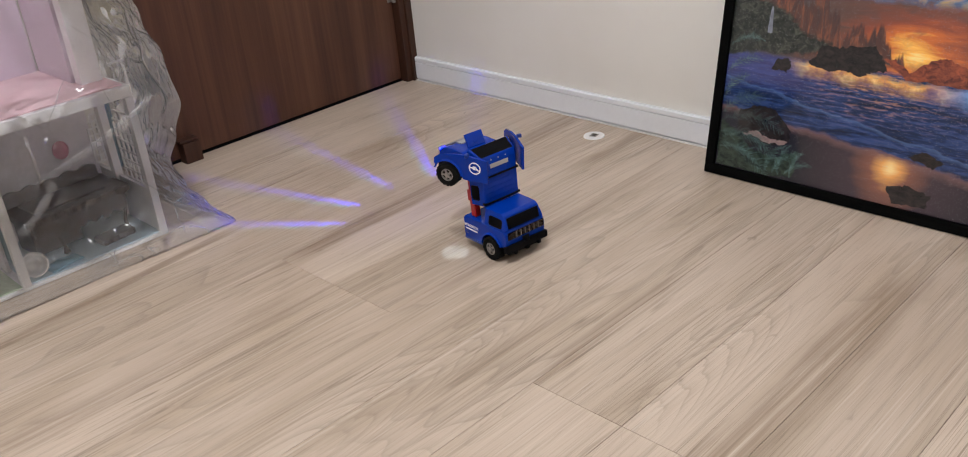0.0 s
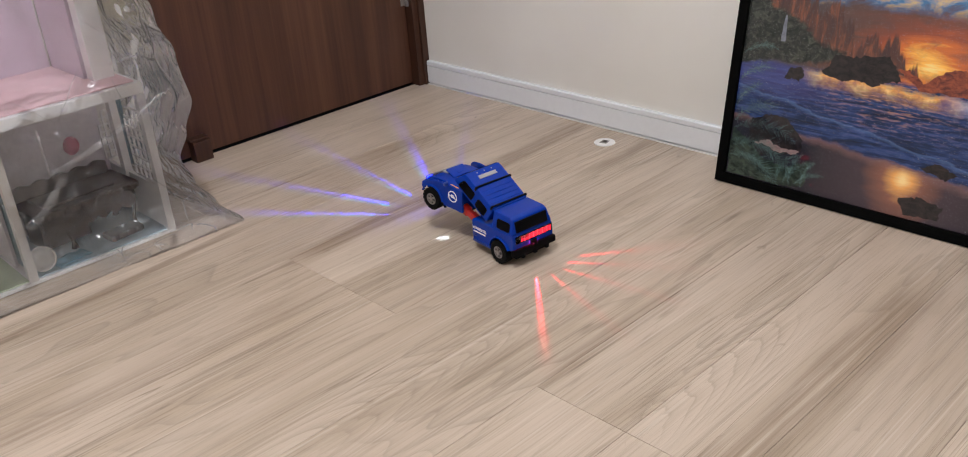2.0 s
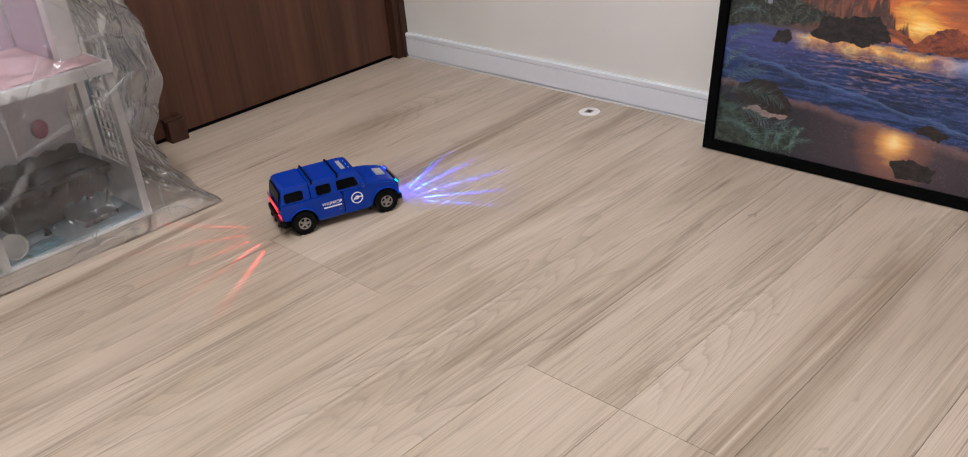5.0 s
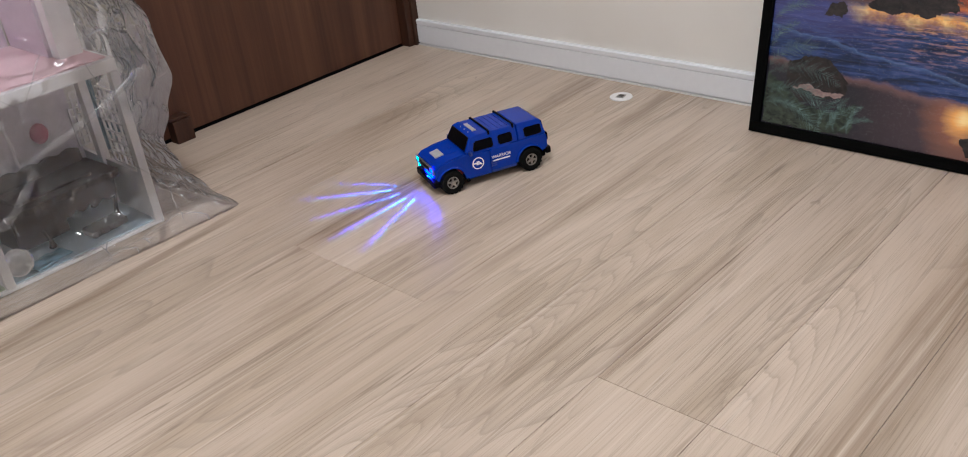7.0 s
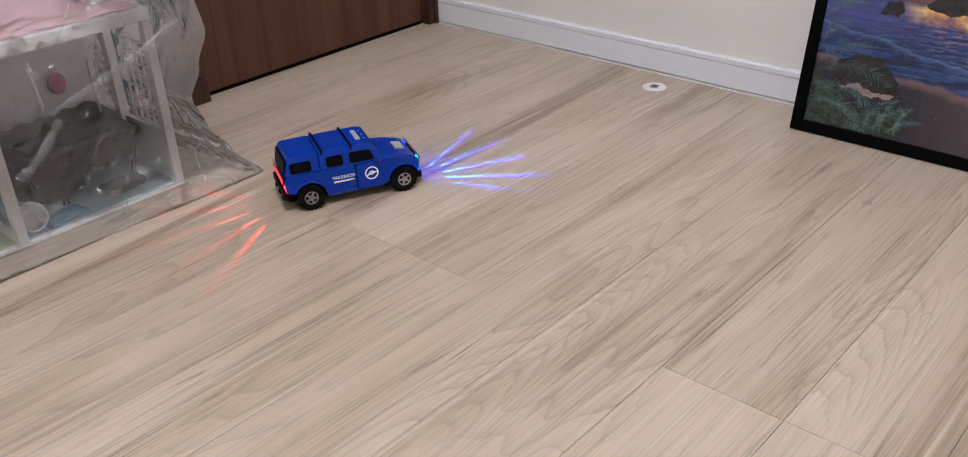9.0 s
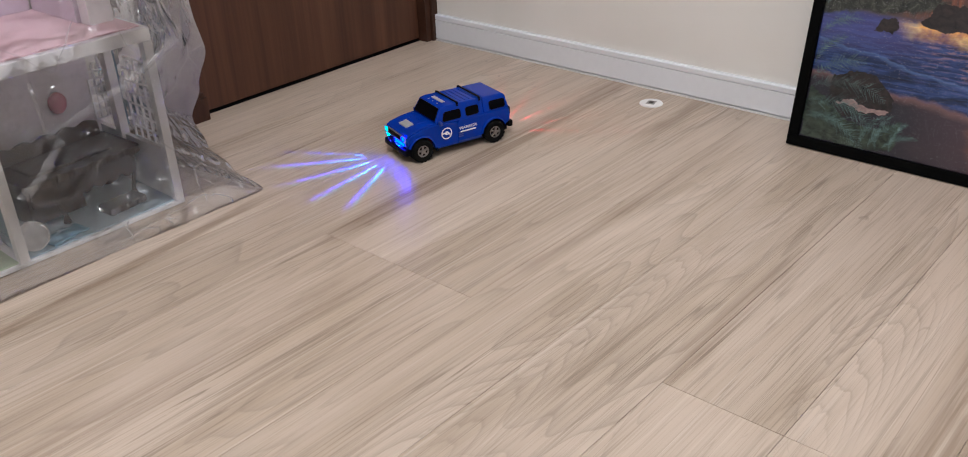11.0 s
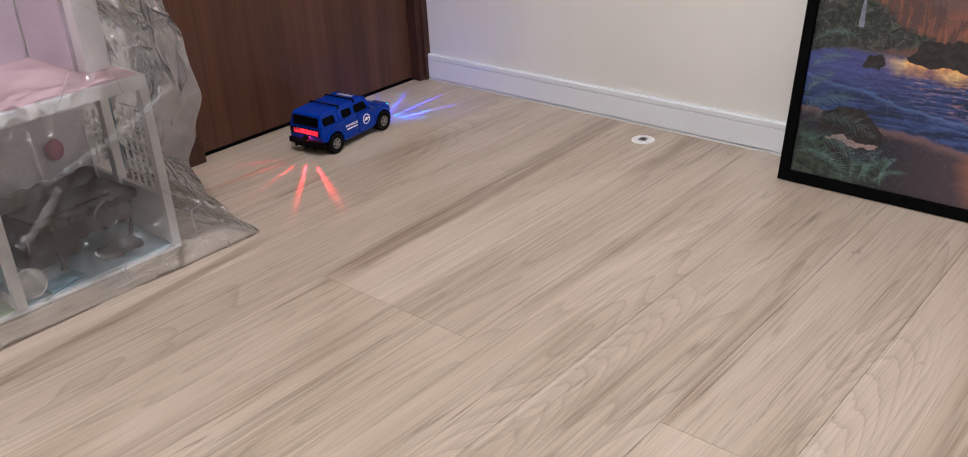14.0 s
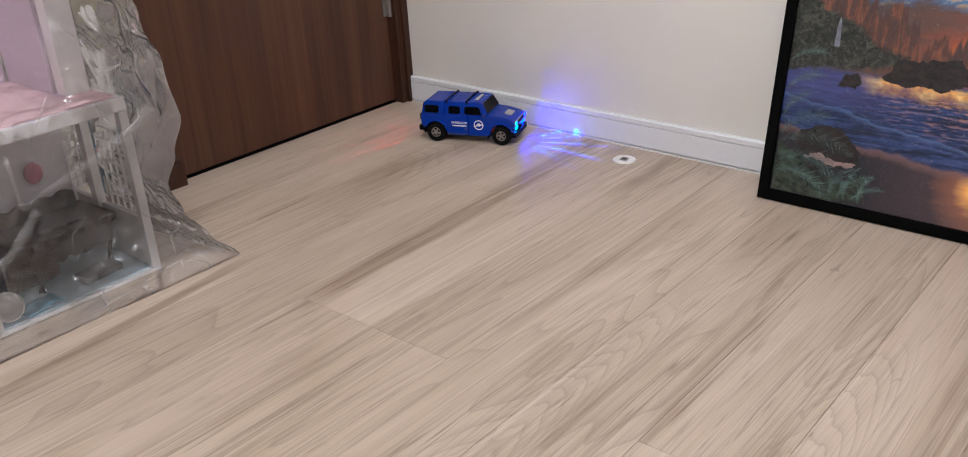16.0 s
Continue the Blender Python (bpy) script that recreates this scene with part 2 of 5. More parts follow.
def film_material(name, low, high, gloss_index=1.30, crinkle=1.0):
    """Clear crumpled polythene: see-through, with sharp glints on crinkled patches, long creases and a little milkiness."""
    m = bpy.data.materials.new(name)
    m.use_nodes = True
    t = m.node_tree
    t.nodes.clear()
    add = t.nodes.new

    def tie(a, b):
        t.links.new(a, b)

    def spread(fac, a, b, c, d, smooth=False):
        r = add("ShaderNodeMapRange")
        for k, x in enumerate((a, b, c, d)):
            r.inputs[k + 1].default_value = x
        if smooth:
            r.interpolation_type = "SMOOTHSTEP"
        tie(fac, r.inputs[0])
        return r.outputs[0]

    def maths(op, a, b):
        r = add("ShaderNodeMath")
        r.operation = op
        for k, x in enumerate((a, b)):
            if isinstance(x, (int, float)):
                r.inputs[k].default_value = x
            else:
                tie(x, r.inputs[k])
        return r.outputs[0]

    def cloud(vector, scale, detail):
        r = add("ShaderNodeTexNoise")
        r.inputs["Scale"].default_value, r.inputs["Detail"].default_value = scale, detail
        tie(vector, r.inputs["Vector"])
        return r

    coord = add("ShaderNodeTexCoord").outputs["Object"]
    bend = cloud(coord, 7.0, 2)
    push = add("ShaderNodeMix")
    push.data_type, push.inputs["Factor"].default_value = "RGBA", 0.05
    tie(coord, push.inputs[6]), tie(bend.outputs["Color"], push.inputs[7])
    crease = add("ShaderNodeTexVoronoi")
    crease.feature = "DISTANCE_TO_EDGE"
    crease.inputs["Scale"].default_value = 9.0
    tie(push.outputs[2], crease.inputs["Vector"])
    ridge = spread(crease.outputs["Distance"], 0.0, 0.07, 1.0, 0.0, True)
    line = spread(crease.outputs["Distance"], 0.0, 0.014, 0.20, 0.0)
    some = spread(bend.outputs["Fac"], 0.46, 0.62, 0.0, 1.0)
    # crinkled patches: small sharp ridges
    small = cloud(push.outputs[2], 30.0, 2).outputs["Fac"]
    sharp = maths("ABSOLUTE", maths("SUBTRACT", small, 0.5), 0.0)
    patch = spread(cloud(coord, 6.0, 1).outputs["Fac"], 0.40, 0.58, 0.08, 1.0)
    height = maths("ADD", maths("MULTIPLY", maths("MULTIPLY", ridge, some), 0.60), maths("MULTIPLY", maths("MULTIPLY", sharp, patch), -2.4 * crinkle))
    bump = add("ShaderNodeBump")
    bump.inputs["Strength"].default_value, bump.inputs["Distance"].default_value = 1.0, 0.011
    tie(height, bump.inputs["Height"])
    milk, trans, both = add("ShaderNodeBsdfDiffuse"), add("ShaderNodeBsdfTranslucent"), add("ShaderNodeMixShader")
    milk.inputs[0].default_value = (0.93, 0.93, 0.95, 1)
    trans.inputs[0].default_value = (0.97, 0.97, 0.98, 1)
    tie(milk.outputs[0], both.inputs[1]), tie(trans.outputs[0], both.inputs[2])
    clear, haze = add("ShaderNodeBsdfTransparent"), add("ShaderNodeMixShader")
    clear.inputs[0].default_value = (0.993, 0.993, 0.995, 1)
    veil = spread(cloud(coord, 9.0, 4).outputs["Fac"], 0.40, 0.66, low, high)
    tie(maths("ADD", veil, maths("MULTIPLY", some, line)), haze.inputs[0])
    tie(clear.outputs[0], haze.inputs[1]), tie(both.outputs[0], haze.inputs[2])
    gloss, fres, shine, out = add("ShaderNodeBsdfGlossy"), add("ShaderNodeFresnel"), add("ShaderNodeMixShader"), add("ShaderNodeOutputMaterial")
    gloss.inputs["Roughness"].default_value = 0.17
    fres.inputs[0].default_value = gloss_index
    tie(bump.outputs[0], gloss.inputs["Normal"])
    tie(fres.outputs[0], shine.inputs[0]), tie(haze.outputs[0], shine.inputs[1]), tie(gloss.outputs[0], shine.inputs[2])
    tie(shine.outputs[0], out.inputs[0])
    return m


def glowing(name, colour, strength):
    m = material(name, (0.02, 0.02, 0.02), 0.4)
    b = m.node_tree.nodes["Principled BSDF"]
    b.inputs["Emission Color"].default_value = (*colour, 1)
    b.inputs["Emission Strength"].default_value = strength
    return m


def clear_plastic(name, tint, rough=0.08):
    m = bpy.data.materials.new(name)
    m.use_nodes = True
    t = m.node_tree
    t.nodes.clear()
    n = t.nodes.new
    out, clear, gloss, mixer, fres = n("ShaderNodeOutputMaterial"), n("ShaderNodeBsdfTransparent"), n("ShaderNodeBsdfGlossy"), n("ShaderNodeMixShader"), n("ShaderNodeFresnel")
    clear.inputs[0].default_value = (*tint, 1)
    gloss.inputs["Roughness"].default_value = rough
    fres.inputs[0].default_value = 1.5
    t.links.new(fres.outputs[0], mixer.inputs[0])
    t.links.new(clear.outputs[0], mixer.inputs[1])
    t.links.new(gloss.outputs[0], mixer.inputs[2])
    t.links.new(mixer.outputs[0], out.inputs[0])
    return m


PLANK = plank_material()
WALNUT = walnut_material("walnut_veneer", 1.06)
WALNUT_DARK = walnut_material("walnut_casing", 0.75)
PAPER = wallpaper_material()
SKIRT = speckled("white_skirting_board", (0.76, 0.77, 0.80), 0.17, 0.03, 12)
PLASTER = speckled("ceiling_paper", (0.8, 0.79, 0.77), 0.8, 0.03, 12)
SUBFLOOR = speckled("dark_floor_joint", (0.07, 0.048, 0.034), 0.8, 0.2, 20)
WHITE_PLASTIC = speckled("white_plastic", (0.78, 0.76, 0.75), 0.38, 0.04, 20)
GREY_METAL = speckled("grey_metal", (0.35, 0.33, 0.31), 0.38, 0.2, 200, metal=0.8)
DARK_METAL = speckled("dark_catch_metal", (0.11, 0.09, 0.08), 0.4, 0.3, 200, metal=0.6)
FRAME_BLACK = speckled("black_frame_lacquer", (0.002, 0.002, 0.002), 0.6, 0.3, 60, spec=0.04)
BLUE = speckled("glossy_blue_plastic", (0.001, 0.031, 0.310), 0.20, 0.02, 12, spec=0.24, uneven=0.015)
BLUE_DARK = speckled("dark_blue_plastic", (0.005, 0.03, 0.22), 0.4, 0.1, 60)
BLACK = speckled("black_plastic", (0.003, 0.003, 0.004), 0.5, 0.2, 80, spec=0.06)
GLASS_BLACK = speckled("black_window_plastic", (0.002, 0.002, 0.003), 0.35, 0.2, 80, spec=0.06)
RUBBER = speckled("tyre_rubber", (0.005, 0.005, 0.005), 0.85, 0.3, 200, bump=0.3, spec=0.1)
CHROME = speckled("silvered_plastic", (0.36, 0.35, 0.35), 0.3, 0.08, 120, metal=0.9)
SILVER = speckled("silver_sticker", (0.34, 0.34, 0.35), 0.4, 0.06, 120)
WHITE_INK = speckled("white_sticker", (0.80, 0.82, 0.86), 0.45, 0.04, 120)
RED = speckled("red_plastic", (0.42, 0.012, 0.012), 0.35, 0.12, 80)
ORANGE = speckled("orange_plastic", (0.75, 0.33, 0.03), 0.4, 0.1, 80)
LENS = clear_plastic("smoked_lens", (0.75, 0.72, 0.72))
BLUE_DIE = glowing("blue_led_die", (0.004, 0.010, 1.0), 2.7e7)
CYAN_DIE = glowing("cyan_led_die", (0.0, 0.50, 0.9), 8.0e6)
RED_DIE = glowing("red_led_die", (1.0, 0.015, 0.04), 3.0e6)
WHITE_DIE = glowing("white_led_die", (0.55, 0.76, 1.0), 1.1e7)
BLUE_GLOW = glowing("blue_lamp_glow", (0.001, 0.003, 1.0), 130.0)
CYAN_GLOW = glowing("cyan_lamp_glow", (0.0, 0.46, 1.0), 9.0)
RED_GLOW = glowing("red_lamp_glow", (1.0, 0.010, 0.035), 2.6)
RED_DIM = glowing("dim_red_lamp_glow", (1.0, 0.010, 0.035), 0.5)
FILM = film_material("clear_polythene", 0.03, 0.15, 1.60, 5.0)
FILM_FLAT = film_material("flat_polythene", 0.08, 0.24, 1.45, 2.4)
FILM_DOUBLE = film_material("doubled_polythene", 0.10, 0.20, 1.40)
FILM_FOLDED = film_material("folded_polythene", 0.38, 0.56, 1.15, 0.9)
LAMP_SHADE = glowing("ceiling_lamp_diffuser", (1.0, 0.96, 0.95), 2.0)


# ---- mesh helpers ----
def box_into(bm, x0, y0, z0, x1, y1, z1, mat=0):
    m = Matrix.Translation(((x0 + x1) / 2, (y0 + y1) / 2, (z0 + z1) / 2)) @ Matrix.Diagonal((x1 - x0, y1 - y0, z1 - z0, 1))
    r = bmesh.ops.create_cube(bm, size=1, matrix=m)
    fs = {f for v in r["verts"] for f in v.link_faces}
    for f in fs:
        f.material_index = mat
    return r["verts"]


def boxes(*list_of_boxes, bevel=0.0, segments=2):
    bm = bmesh.new()
    for b in list_of_boxes:
        box_into(bm, *b)
    if bevel:
        bmesh.ops.bevel(bm, geom=bm.edges[:], offset=bevel, segments=segments, affect="EDGES", profile=0.6)
    return bm


def cylinder_into(bm, m, r0, r1, depth, segs=24, mat=0):
    r = bmesh.ops.create_cone(bm, cap_ends=True, segments=segs, radius1=r0, radius2=r1, depth=depth, matrix=m)
    for f in {f for v in r["verts"] for f in v.link_faces}:
        f.material_index = mat
    return r["verts"]


def prism(profile, half, top_half=None, z_low=0.0, z_high=1.0, bevel=0.0):
    """A side profile in x and z, drawn across the width; the width narrows from half at z_low to top_half at z_high."""
    bm = bmesh.new()
    top_half = half if top_half is None else top_half

    def wide(z):
        k = min(1, max(0, (z - z_low) / (z_high - z_low)))
        return half + (top_half - half) * k

    left = [bm.verts.new((x, wide(z), z)) for x, z in profile]
    right = [bm.verts.new((x, -wide(z), z)) for x, z in profile]
    n = len(profile)
    bm.faces.new(left)
    bm.faces.new(list(reversed(right)))
    for i in range(n):
        j = (i + 1) % n
        bm.faces.new((left[j], left[i], right[i], right[j]))
    bmesh.ops.recalc_face_normals(bm, faces=bm.faces[:])
    if bevel:
        sharp = [e for e in bm.edges if e.calc_face_angle(0) > 0.5]
        bmesh.ops.bevel(bm, geom=sharp, offset=bevel, segments=2, affect="EDGES", profile=0.6, clamp_overlap=True)
    return bm


def finish(name, bm, mats, smooth=False):
    me = bpy.data.meshes.new(name)
    bm.to_mesh(me)
    bm.free()
    for m in mats if isinstance(mats, (list, tuple)) else (mats,):
        me.materials.append(m)
    if smooth:
        for p in me.polygons:
            p.use_smooth = True
    return me


def part(name, bm, mats, parent, label="", smooth=False, at=None):
    """Links a bmesh as one mesh object under a thing or under a part."""
    ob = new(name, finish(name, bm, mats, smooth))
    ob.parent = parent
    if at is not None:
        ob.matrix_basis = at
    return tagged(ob, label)


def thing(name, label, category, m=None, kind="", group=""):
    ob = new(name)
    ob.empty_display_size = 0.05
    if m is not None:
        ob.matrix_basis = m
    return tagged(ob, label, category, group, kind)


def solid(name, bm, mats, label, category, kind="", m=None, smooth=False):
    ob = new(name, finish(name, bm, mats, smooth))
    if m is not None:
        ob.matrix_basis = m
    return tagged(ob, label, category, "", kind)


# ---- the room ----
EAST, NORTH, WEST, SOUTH, HIGH = 1.607, 1.903, -2.0, -1.8, 2.4
DOOR_X0, DOOR_X1, DOOR_FACE, DOOR_HIGH = 0.80, 1.568, 1.922, 2.03

solid("wall_east", boxes((EAST, SOUTH - 0.1, 0, EAST + 0.1, NORTH + 0.25, HIGH)), PAPER, "white vinyl-papered wall beside the door", "wall", "structure")
solid("wall_north", boxes((WEST, NORTH, 0, DOOR_X0 - 0.035, NORTH + 0.12, HIGH), (DOOR_X0 - 0.035, NORTH, DOOR_HIGH + 0.03, EAST, NORTH + 0.12, HIGH)), PAPER, "white papered wall with the door opening", "wall", "structure")
solid("wall_west", boxes((WEST - 0.1, SOUTH - 0.1, 0, WEST, NORTH + 0.12, HIGH)), PAPER, "plain white papered wall", "wall", "structure")
solid("wall_south", boxes((WEST, SOUTH - 0.1, 0, EAST, SOUTH, HIGH)), PAPER, "plain white papered wall", "wall", "structure")
solid("ceiling", boxes((WEST - 0.1, SOUTH - 0.1, HIGH, EAST + 0.1, NORTH + 0.25, HIGH + 0.1)), PLASTER, "plain white papered ceiling", "ceiling", "structure")

# skirting board with a groove below its top edge
skirt = bmesh.new()
prof = [(0, 0), (-0.008, 0), (-0.008, 0.0052), (-0.011, 0.0056), (-0.011, 0.0540), (-0.0082, 0.0546), (-0.0082, 0.0556), (-0.011, 0.0564), (-0.011, 0.066), (-0.008, 0.069), (0, 0.069)]
ends = []
for y in (SOUTH, NORTH - 0.002):
    ends.append([skirt.verts.new((EAST + x, y, z + 0.001)) for x, z in prof])
for i in range(len(prof)):
    j = (i + 1) % len(prof)
    skirt.faces.new((ends[0][i], ends[0][j], ends[1][j], ends[1][i]))
skirt.faces.new(ends[0]), skirt.faces.new(list(reversed(ends[1])))
bmesh.ops.recalc_face_normals(skirt, faces=skirt.faces[:])
solid("baseboard", skirt, SKIRT, "white skirting board with a fine groove along the wall", "baseboard", "structure")
seal = boxes((EAST - 0.0135, SOUTH, 0, EAST - 0.011, NORTH - 0.002, 0.0035))
solid("trim", seal, WHITE_PLASTIC, "thin white sealing bead under the skirting board", "trim", "structure")

# the door with its casing
door = thing("door_1", "closed walnut-veneered room door in a dark brown casing", "door", kind="structure")
part("door_leaf", boxes((DOOR_X0 + 0.004, DOOR_FACE, 0.009, DOOR_X1 - 0.004, DOOR_FACE + 0.036, DOOR_HIGH - 0.004), bevel=0.0015), WALNUT, door)
part("jamb", boxes((DOOR_X1, NORTH - 0.006, 0, DOOR_X1 + 0.018, NORTH + 0.115, DOOR_HIGH), (DOOR_X1 + 0.018, NORTH - 0.014, 0, EAST - 0.0005, NORTH + 0.115, DOOR_HIGH), bevel=0.001), WALNUT_DARK, door, "dark brown wooden casing")
part("jamb", boxes((DOOR_X0 - 0.034, NORTH - 0.012, 0, DOOR_X0 - 0.001, NORTH + 0.115, DOOR_HIGH), bevel=0.001), WALNUT_DARK, door, "dark brown wooden casing")
part("lintel", boxes((DOOR_X0 - 0.034, NORTH - 0.012, DOOR_HIGH + 0.001, EAST - 0.0005, NORTH + 0.115, DOOR_HIGH + 0.03), bevel=0.001), WALNUT_DARK, door, "dark brown wooden casing")
# black strip laid in the gap under the leaf in place of its shade
part("threshold", boxes((DOOR_X0 - 0.001, DOOR_FACE + 0.004, -0.004, DOOR_X1, NORTH + 0.115, 0.002)), BLACK, door, "black strip standing in for the shade under the door")
plinth = boxes((0.838, NORTH - 0.012, 0.0, 0.884, DOOR_FACE - 0.001, 0.052), (0.834, NORTH - 0.006, 0.052, 0.882, DOOR_FACE - 0.001, 0.060), bevel=0.002)
part("hinge_block", plinth, WALNUT_DARK, door, "small dark brown block at the foot of the door")
hinge = bmesh.new()
cylinder_into(hinge, pose(DOOR_X1 - 0.002, DOOR_FACE - 0.007, 0.275), 0.006, 0.006, 0.085, 16)
box_into(hinge, DOOR_X1 - 0.02, DOOR_FACE - 0.003, 0.235, DOOR_X1 - 0.004, DOOR_FACE - 0.0002, 0.315)
part("hinge", hinge, GREY_METAL, door, "grey metal hinge")

# a flat round plate set in the floor
stop = thing("floor_stop_plate", "flat round white door-stop plate set into the floorboards", "door stop", pose(1.518, 1.166, 0.0, 0, 0, 12))
plate = bmesh.new()
cylinder_into(plate, pose(0, 0, 0.0014), 0.0255, 0.0245, 0.0022, 48)
part("plate", plate, WHITE_PLASTIC, stop)
part("catch", boxes((-0.010, -0.009, 0.0026, 0.010, 0.009, 0.0032), bevel=0.0002), GREY_METAL, stop, "grey metal catch plate")
part("slot", boxes((-0.004, -0.005, 0.0033, 0.006, 0.004, 0.0040)), DARK_METAL, stop, "dark recess of the catch")

# the round lamp on the ceiling
lamp = thing("ceiling_lamp", "round white ceiling lamp, switched on", "ceiling lamp", pose(LAMP[0], LAMP[1], 0))
ring = bmesh.new()
cylinder_into(ring, pose(0, 0, HIGH - 0.03), 0.26, 0.25, 0.058, 48)
part("housing", ring, WHITE_PLASTIC, lamp)
disc = bmesh.new()
cylinder_into(disc, pose(0, 0, HIGH - 0.063), 0.235, 0.24, 0.006, 48)
part("diffuser", disc, LAMP_SHADE, lamp, "glowing white diffuser", smooth=False)


# ---- the framed picture ----
def glazed(name, colour):
    """Printed ink under a clear glossy sheet."""
    m = material(name, colour, 0.5, 0, 0.1, 1.0)
    m.node_tree.nodes["Principled BSDF"].inputs["Coat Roughness"].default_value = 0.035
    return m


def picture_material():
    """A printed sunset: sky, cliffs, sea and wet sand over the sheet, in metres from its lower left corner."""
    m = glazed("printed_sunset", (0.2, 0.1, 0.1))
    n = Nodes(m)
    c = n.add("ShaderNodeTexCoord")
    sep = n.add("ShaderNodeSeparateXYZ")
    n.link(c.outputs["Object"], sep.inputs[0])
    u, v = sep.outputs[0], sep.outputs[1]

    def off(a, b, k=1.0):
        return n.value("MULTIPLY", n.value("SUBTRACT", a, b), k)

    def round_from(x, y, tall):
        a, b = off(u, x), off(v, y, tall)
        return n.value("SQRT", n.value("ADD", n.value("MULTIPLY", a, a), n.value("MULTIPLY", b, b)))

    def soft(x, a, b):
        return n.ramp(x, [(a, (0, 0, 0)), (b, (1, 1, 1))])

    def both(a, b):
        return n.value("MULTIPLY", a, b)

    def above(line, width):
        return soft(n.value("MULTIPLY_ADD", line, 1.0 / width, 0.5), 0.1, 0.9)

    warp = n.noise(n.coords("Object"), 18, 5, 0.65)
    wisp = n.noise(n.coords("Object", (7, 40, 1)), 1.0, 5, 0.65, 0.6)
    ragged = n.value("ADD", off(warp, 0.5, 0.035), off(wisp, 0.5, 0.020))
    # sky: the glow round the low sun, red and grey cloud, a blue gap
    d = n.value("ADD", round_from(0.388, 0.300, 1.75), off(wisp, 0.5, 0.13))
    sky = n.ramp(n.value("MULTIPLY", d, 2.8), [(0.0, (1.0, 0.86, 0.36)), (0.06, (1.0, 0.52, 0.10)), (0.16, (0.62, 0.16, 0.04)), (0.30, (0.27, 0.07, 0.04)), (0.46, (0.12, 0.060, 0.050)), (0.72, (0.075, 0.055, 0.06)), (1.0, (0.05, 0.05, 0.065))])
    puff = n.noise(n.coords("Object", (14, 26, 1)), 1.0, 5, 0.6, 0.5)
    sky = n.mix(both(soft(puff, 0.50, 0.66), 0.5), sky, (0.10, 0.065, 0.07))
    gap = both(above(n.value("ADD", off(v, 0.392), ragged), 0.03), soft(puff, 0.36, 0.50))
    sky = n.mix(gap, sky, n.mix(soft(puff, 0.48, 0.60), (0.06, 0.20, 0.42), (0.62, 0.42, 0.20)))
    # sea: long dark and blue swells, violet towards the cove
    swell = n.noise(n.coords("Object", (9, 95, 1)), 1.0, 5, 0.62, 0.5)
    fleck = n.noise(n.coords("Object", (40, 210, 1)), 1.0, 3, 0.6, 0.4)
    water = n.ramp(n.value("MULTIPLY_ADD", fleck, 0.35, n.value("MULTIPLY", swell, 0.65)), [(0.36, (0.006, 0.010, 0.035)), (0.46, (0.010, 0.024, 0.085)), (0.57, (0.028, 0.060, 0.19)), (0.67, (0.075, 0.090, 0.23)), (0.77, (0.26, 0.22, 0.28))])
    near_sun = n.ramp(n.value("MULTIPLY", n.value("ABSOLUTE", off(u, 0.33)), 5.0), [(0.0, (1, 1, 1)), (0.9, (0, 0, 0))])
    water = n.mix(both(both(near_sun, soft(fleck, 0.52, 0.66)), both(above(off(v, 0.19), 0.09), 0.7)), water, (0.70, 0.33, 0.14))
    water = n.mix(both(above(off(v, 0.205), 0.06), both(soft(n.value("MULTIPLY", off(0.30, u), 6.0), 0.1, 0.9), 0.45)), water, (0.09, 0.085, 0.29))
    # the breaking wave: gold foam on its crest, blue in its hollow
    crest = n.value("ADD", off(v, n.value("MULTIPLY_ADD", u, -0.055, 0.262)), n.value("MULTIPLY", ragged, 1.3))
    foam = n.ramp(n.value("MULTIPLY_ADD", crest, 14.0, 0.5), [(0.18, (0, 0, 0)), (0.42, (0.5, 0.5, 0.5)), (0.56, (1, 1, 1)), (0.72, (0, 0, 0))])
    gold = n.ramp(warp, [(0.38, (0.45, 0.17, 0.12)), (0.52, (0.80, 0.38, 0.10)), (0.66, (1.0, 0.72, 0.30))])
    gold = n.mix(soft(n.value("MULTIPLY", off(u, 0.40), 9.0), 0.1, 0.8), gold, (0.16, 0.30, 0.62))
    water = n.mix(both(foam, soft(n.value("MULTIPLY", off(u, 0.14), 12.0), 0.1, 0.7)), water, gold)
    low_wave = n.value("ADD", off(v, n.value("MULTIPLY_ADD", u, -0.17, 0.212)), n.value("MULTIPLY", ragged, 0.6))
    water = n.mix(n.ramp(n.value("MULTIPLY_ADD", low_wave, 30.0, 0.5), [(0.30, (0, 0, 0)), (0.50, (0.5, 0.5, 0.5)), (0.56, (0, 0, 0))]), water, (0.10, 0.19, 0.40))
    # wet sand, violet and dark, with the sun's path on it
    d2 = n.value("ADD", round_from(0.381, 0.090, 0.75), off(wisp, 0.5, 0.035))
    sand = n.ramp(n.value("MULTIPLY", d2, 5.2), [(0.0, (1.0, 0.74, 0.32)), (0.07, (0.85, 0.40, 0.12)), (0.18, (0.24, 0.10, 0.07)), (0.40, (0.055, 0.036, 0.048)), (1.0, (0.018, 0.017, 0.026))])
    shore = n.value("ADD", off(v, n.value("MULTIPLY_ADD", u, -0.10, 0.152)), n.value("MULTIPLY", ragged, 0.8))
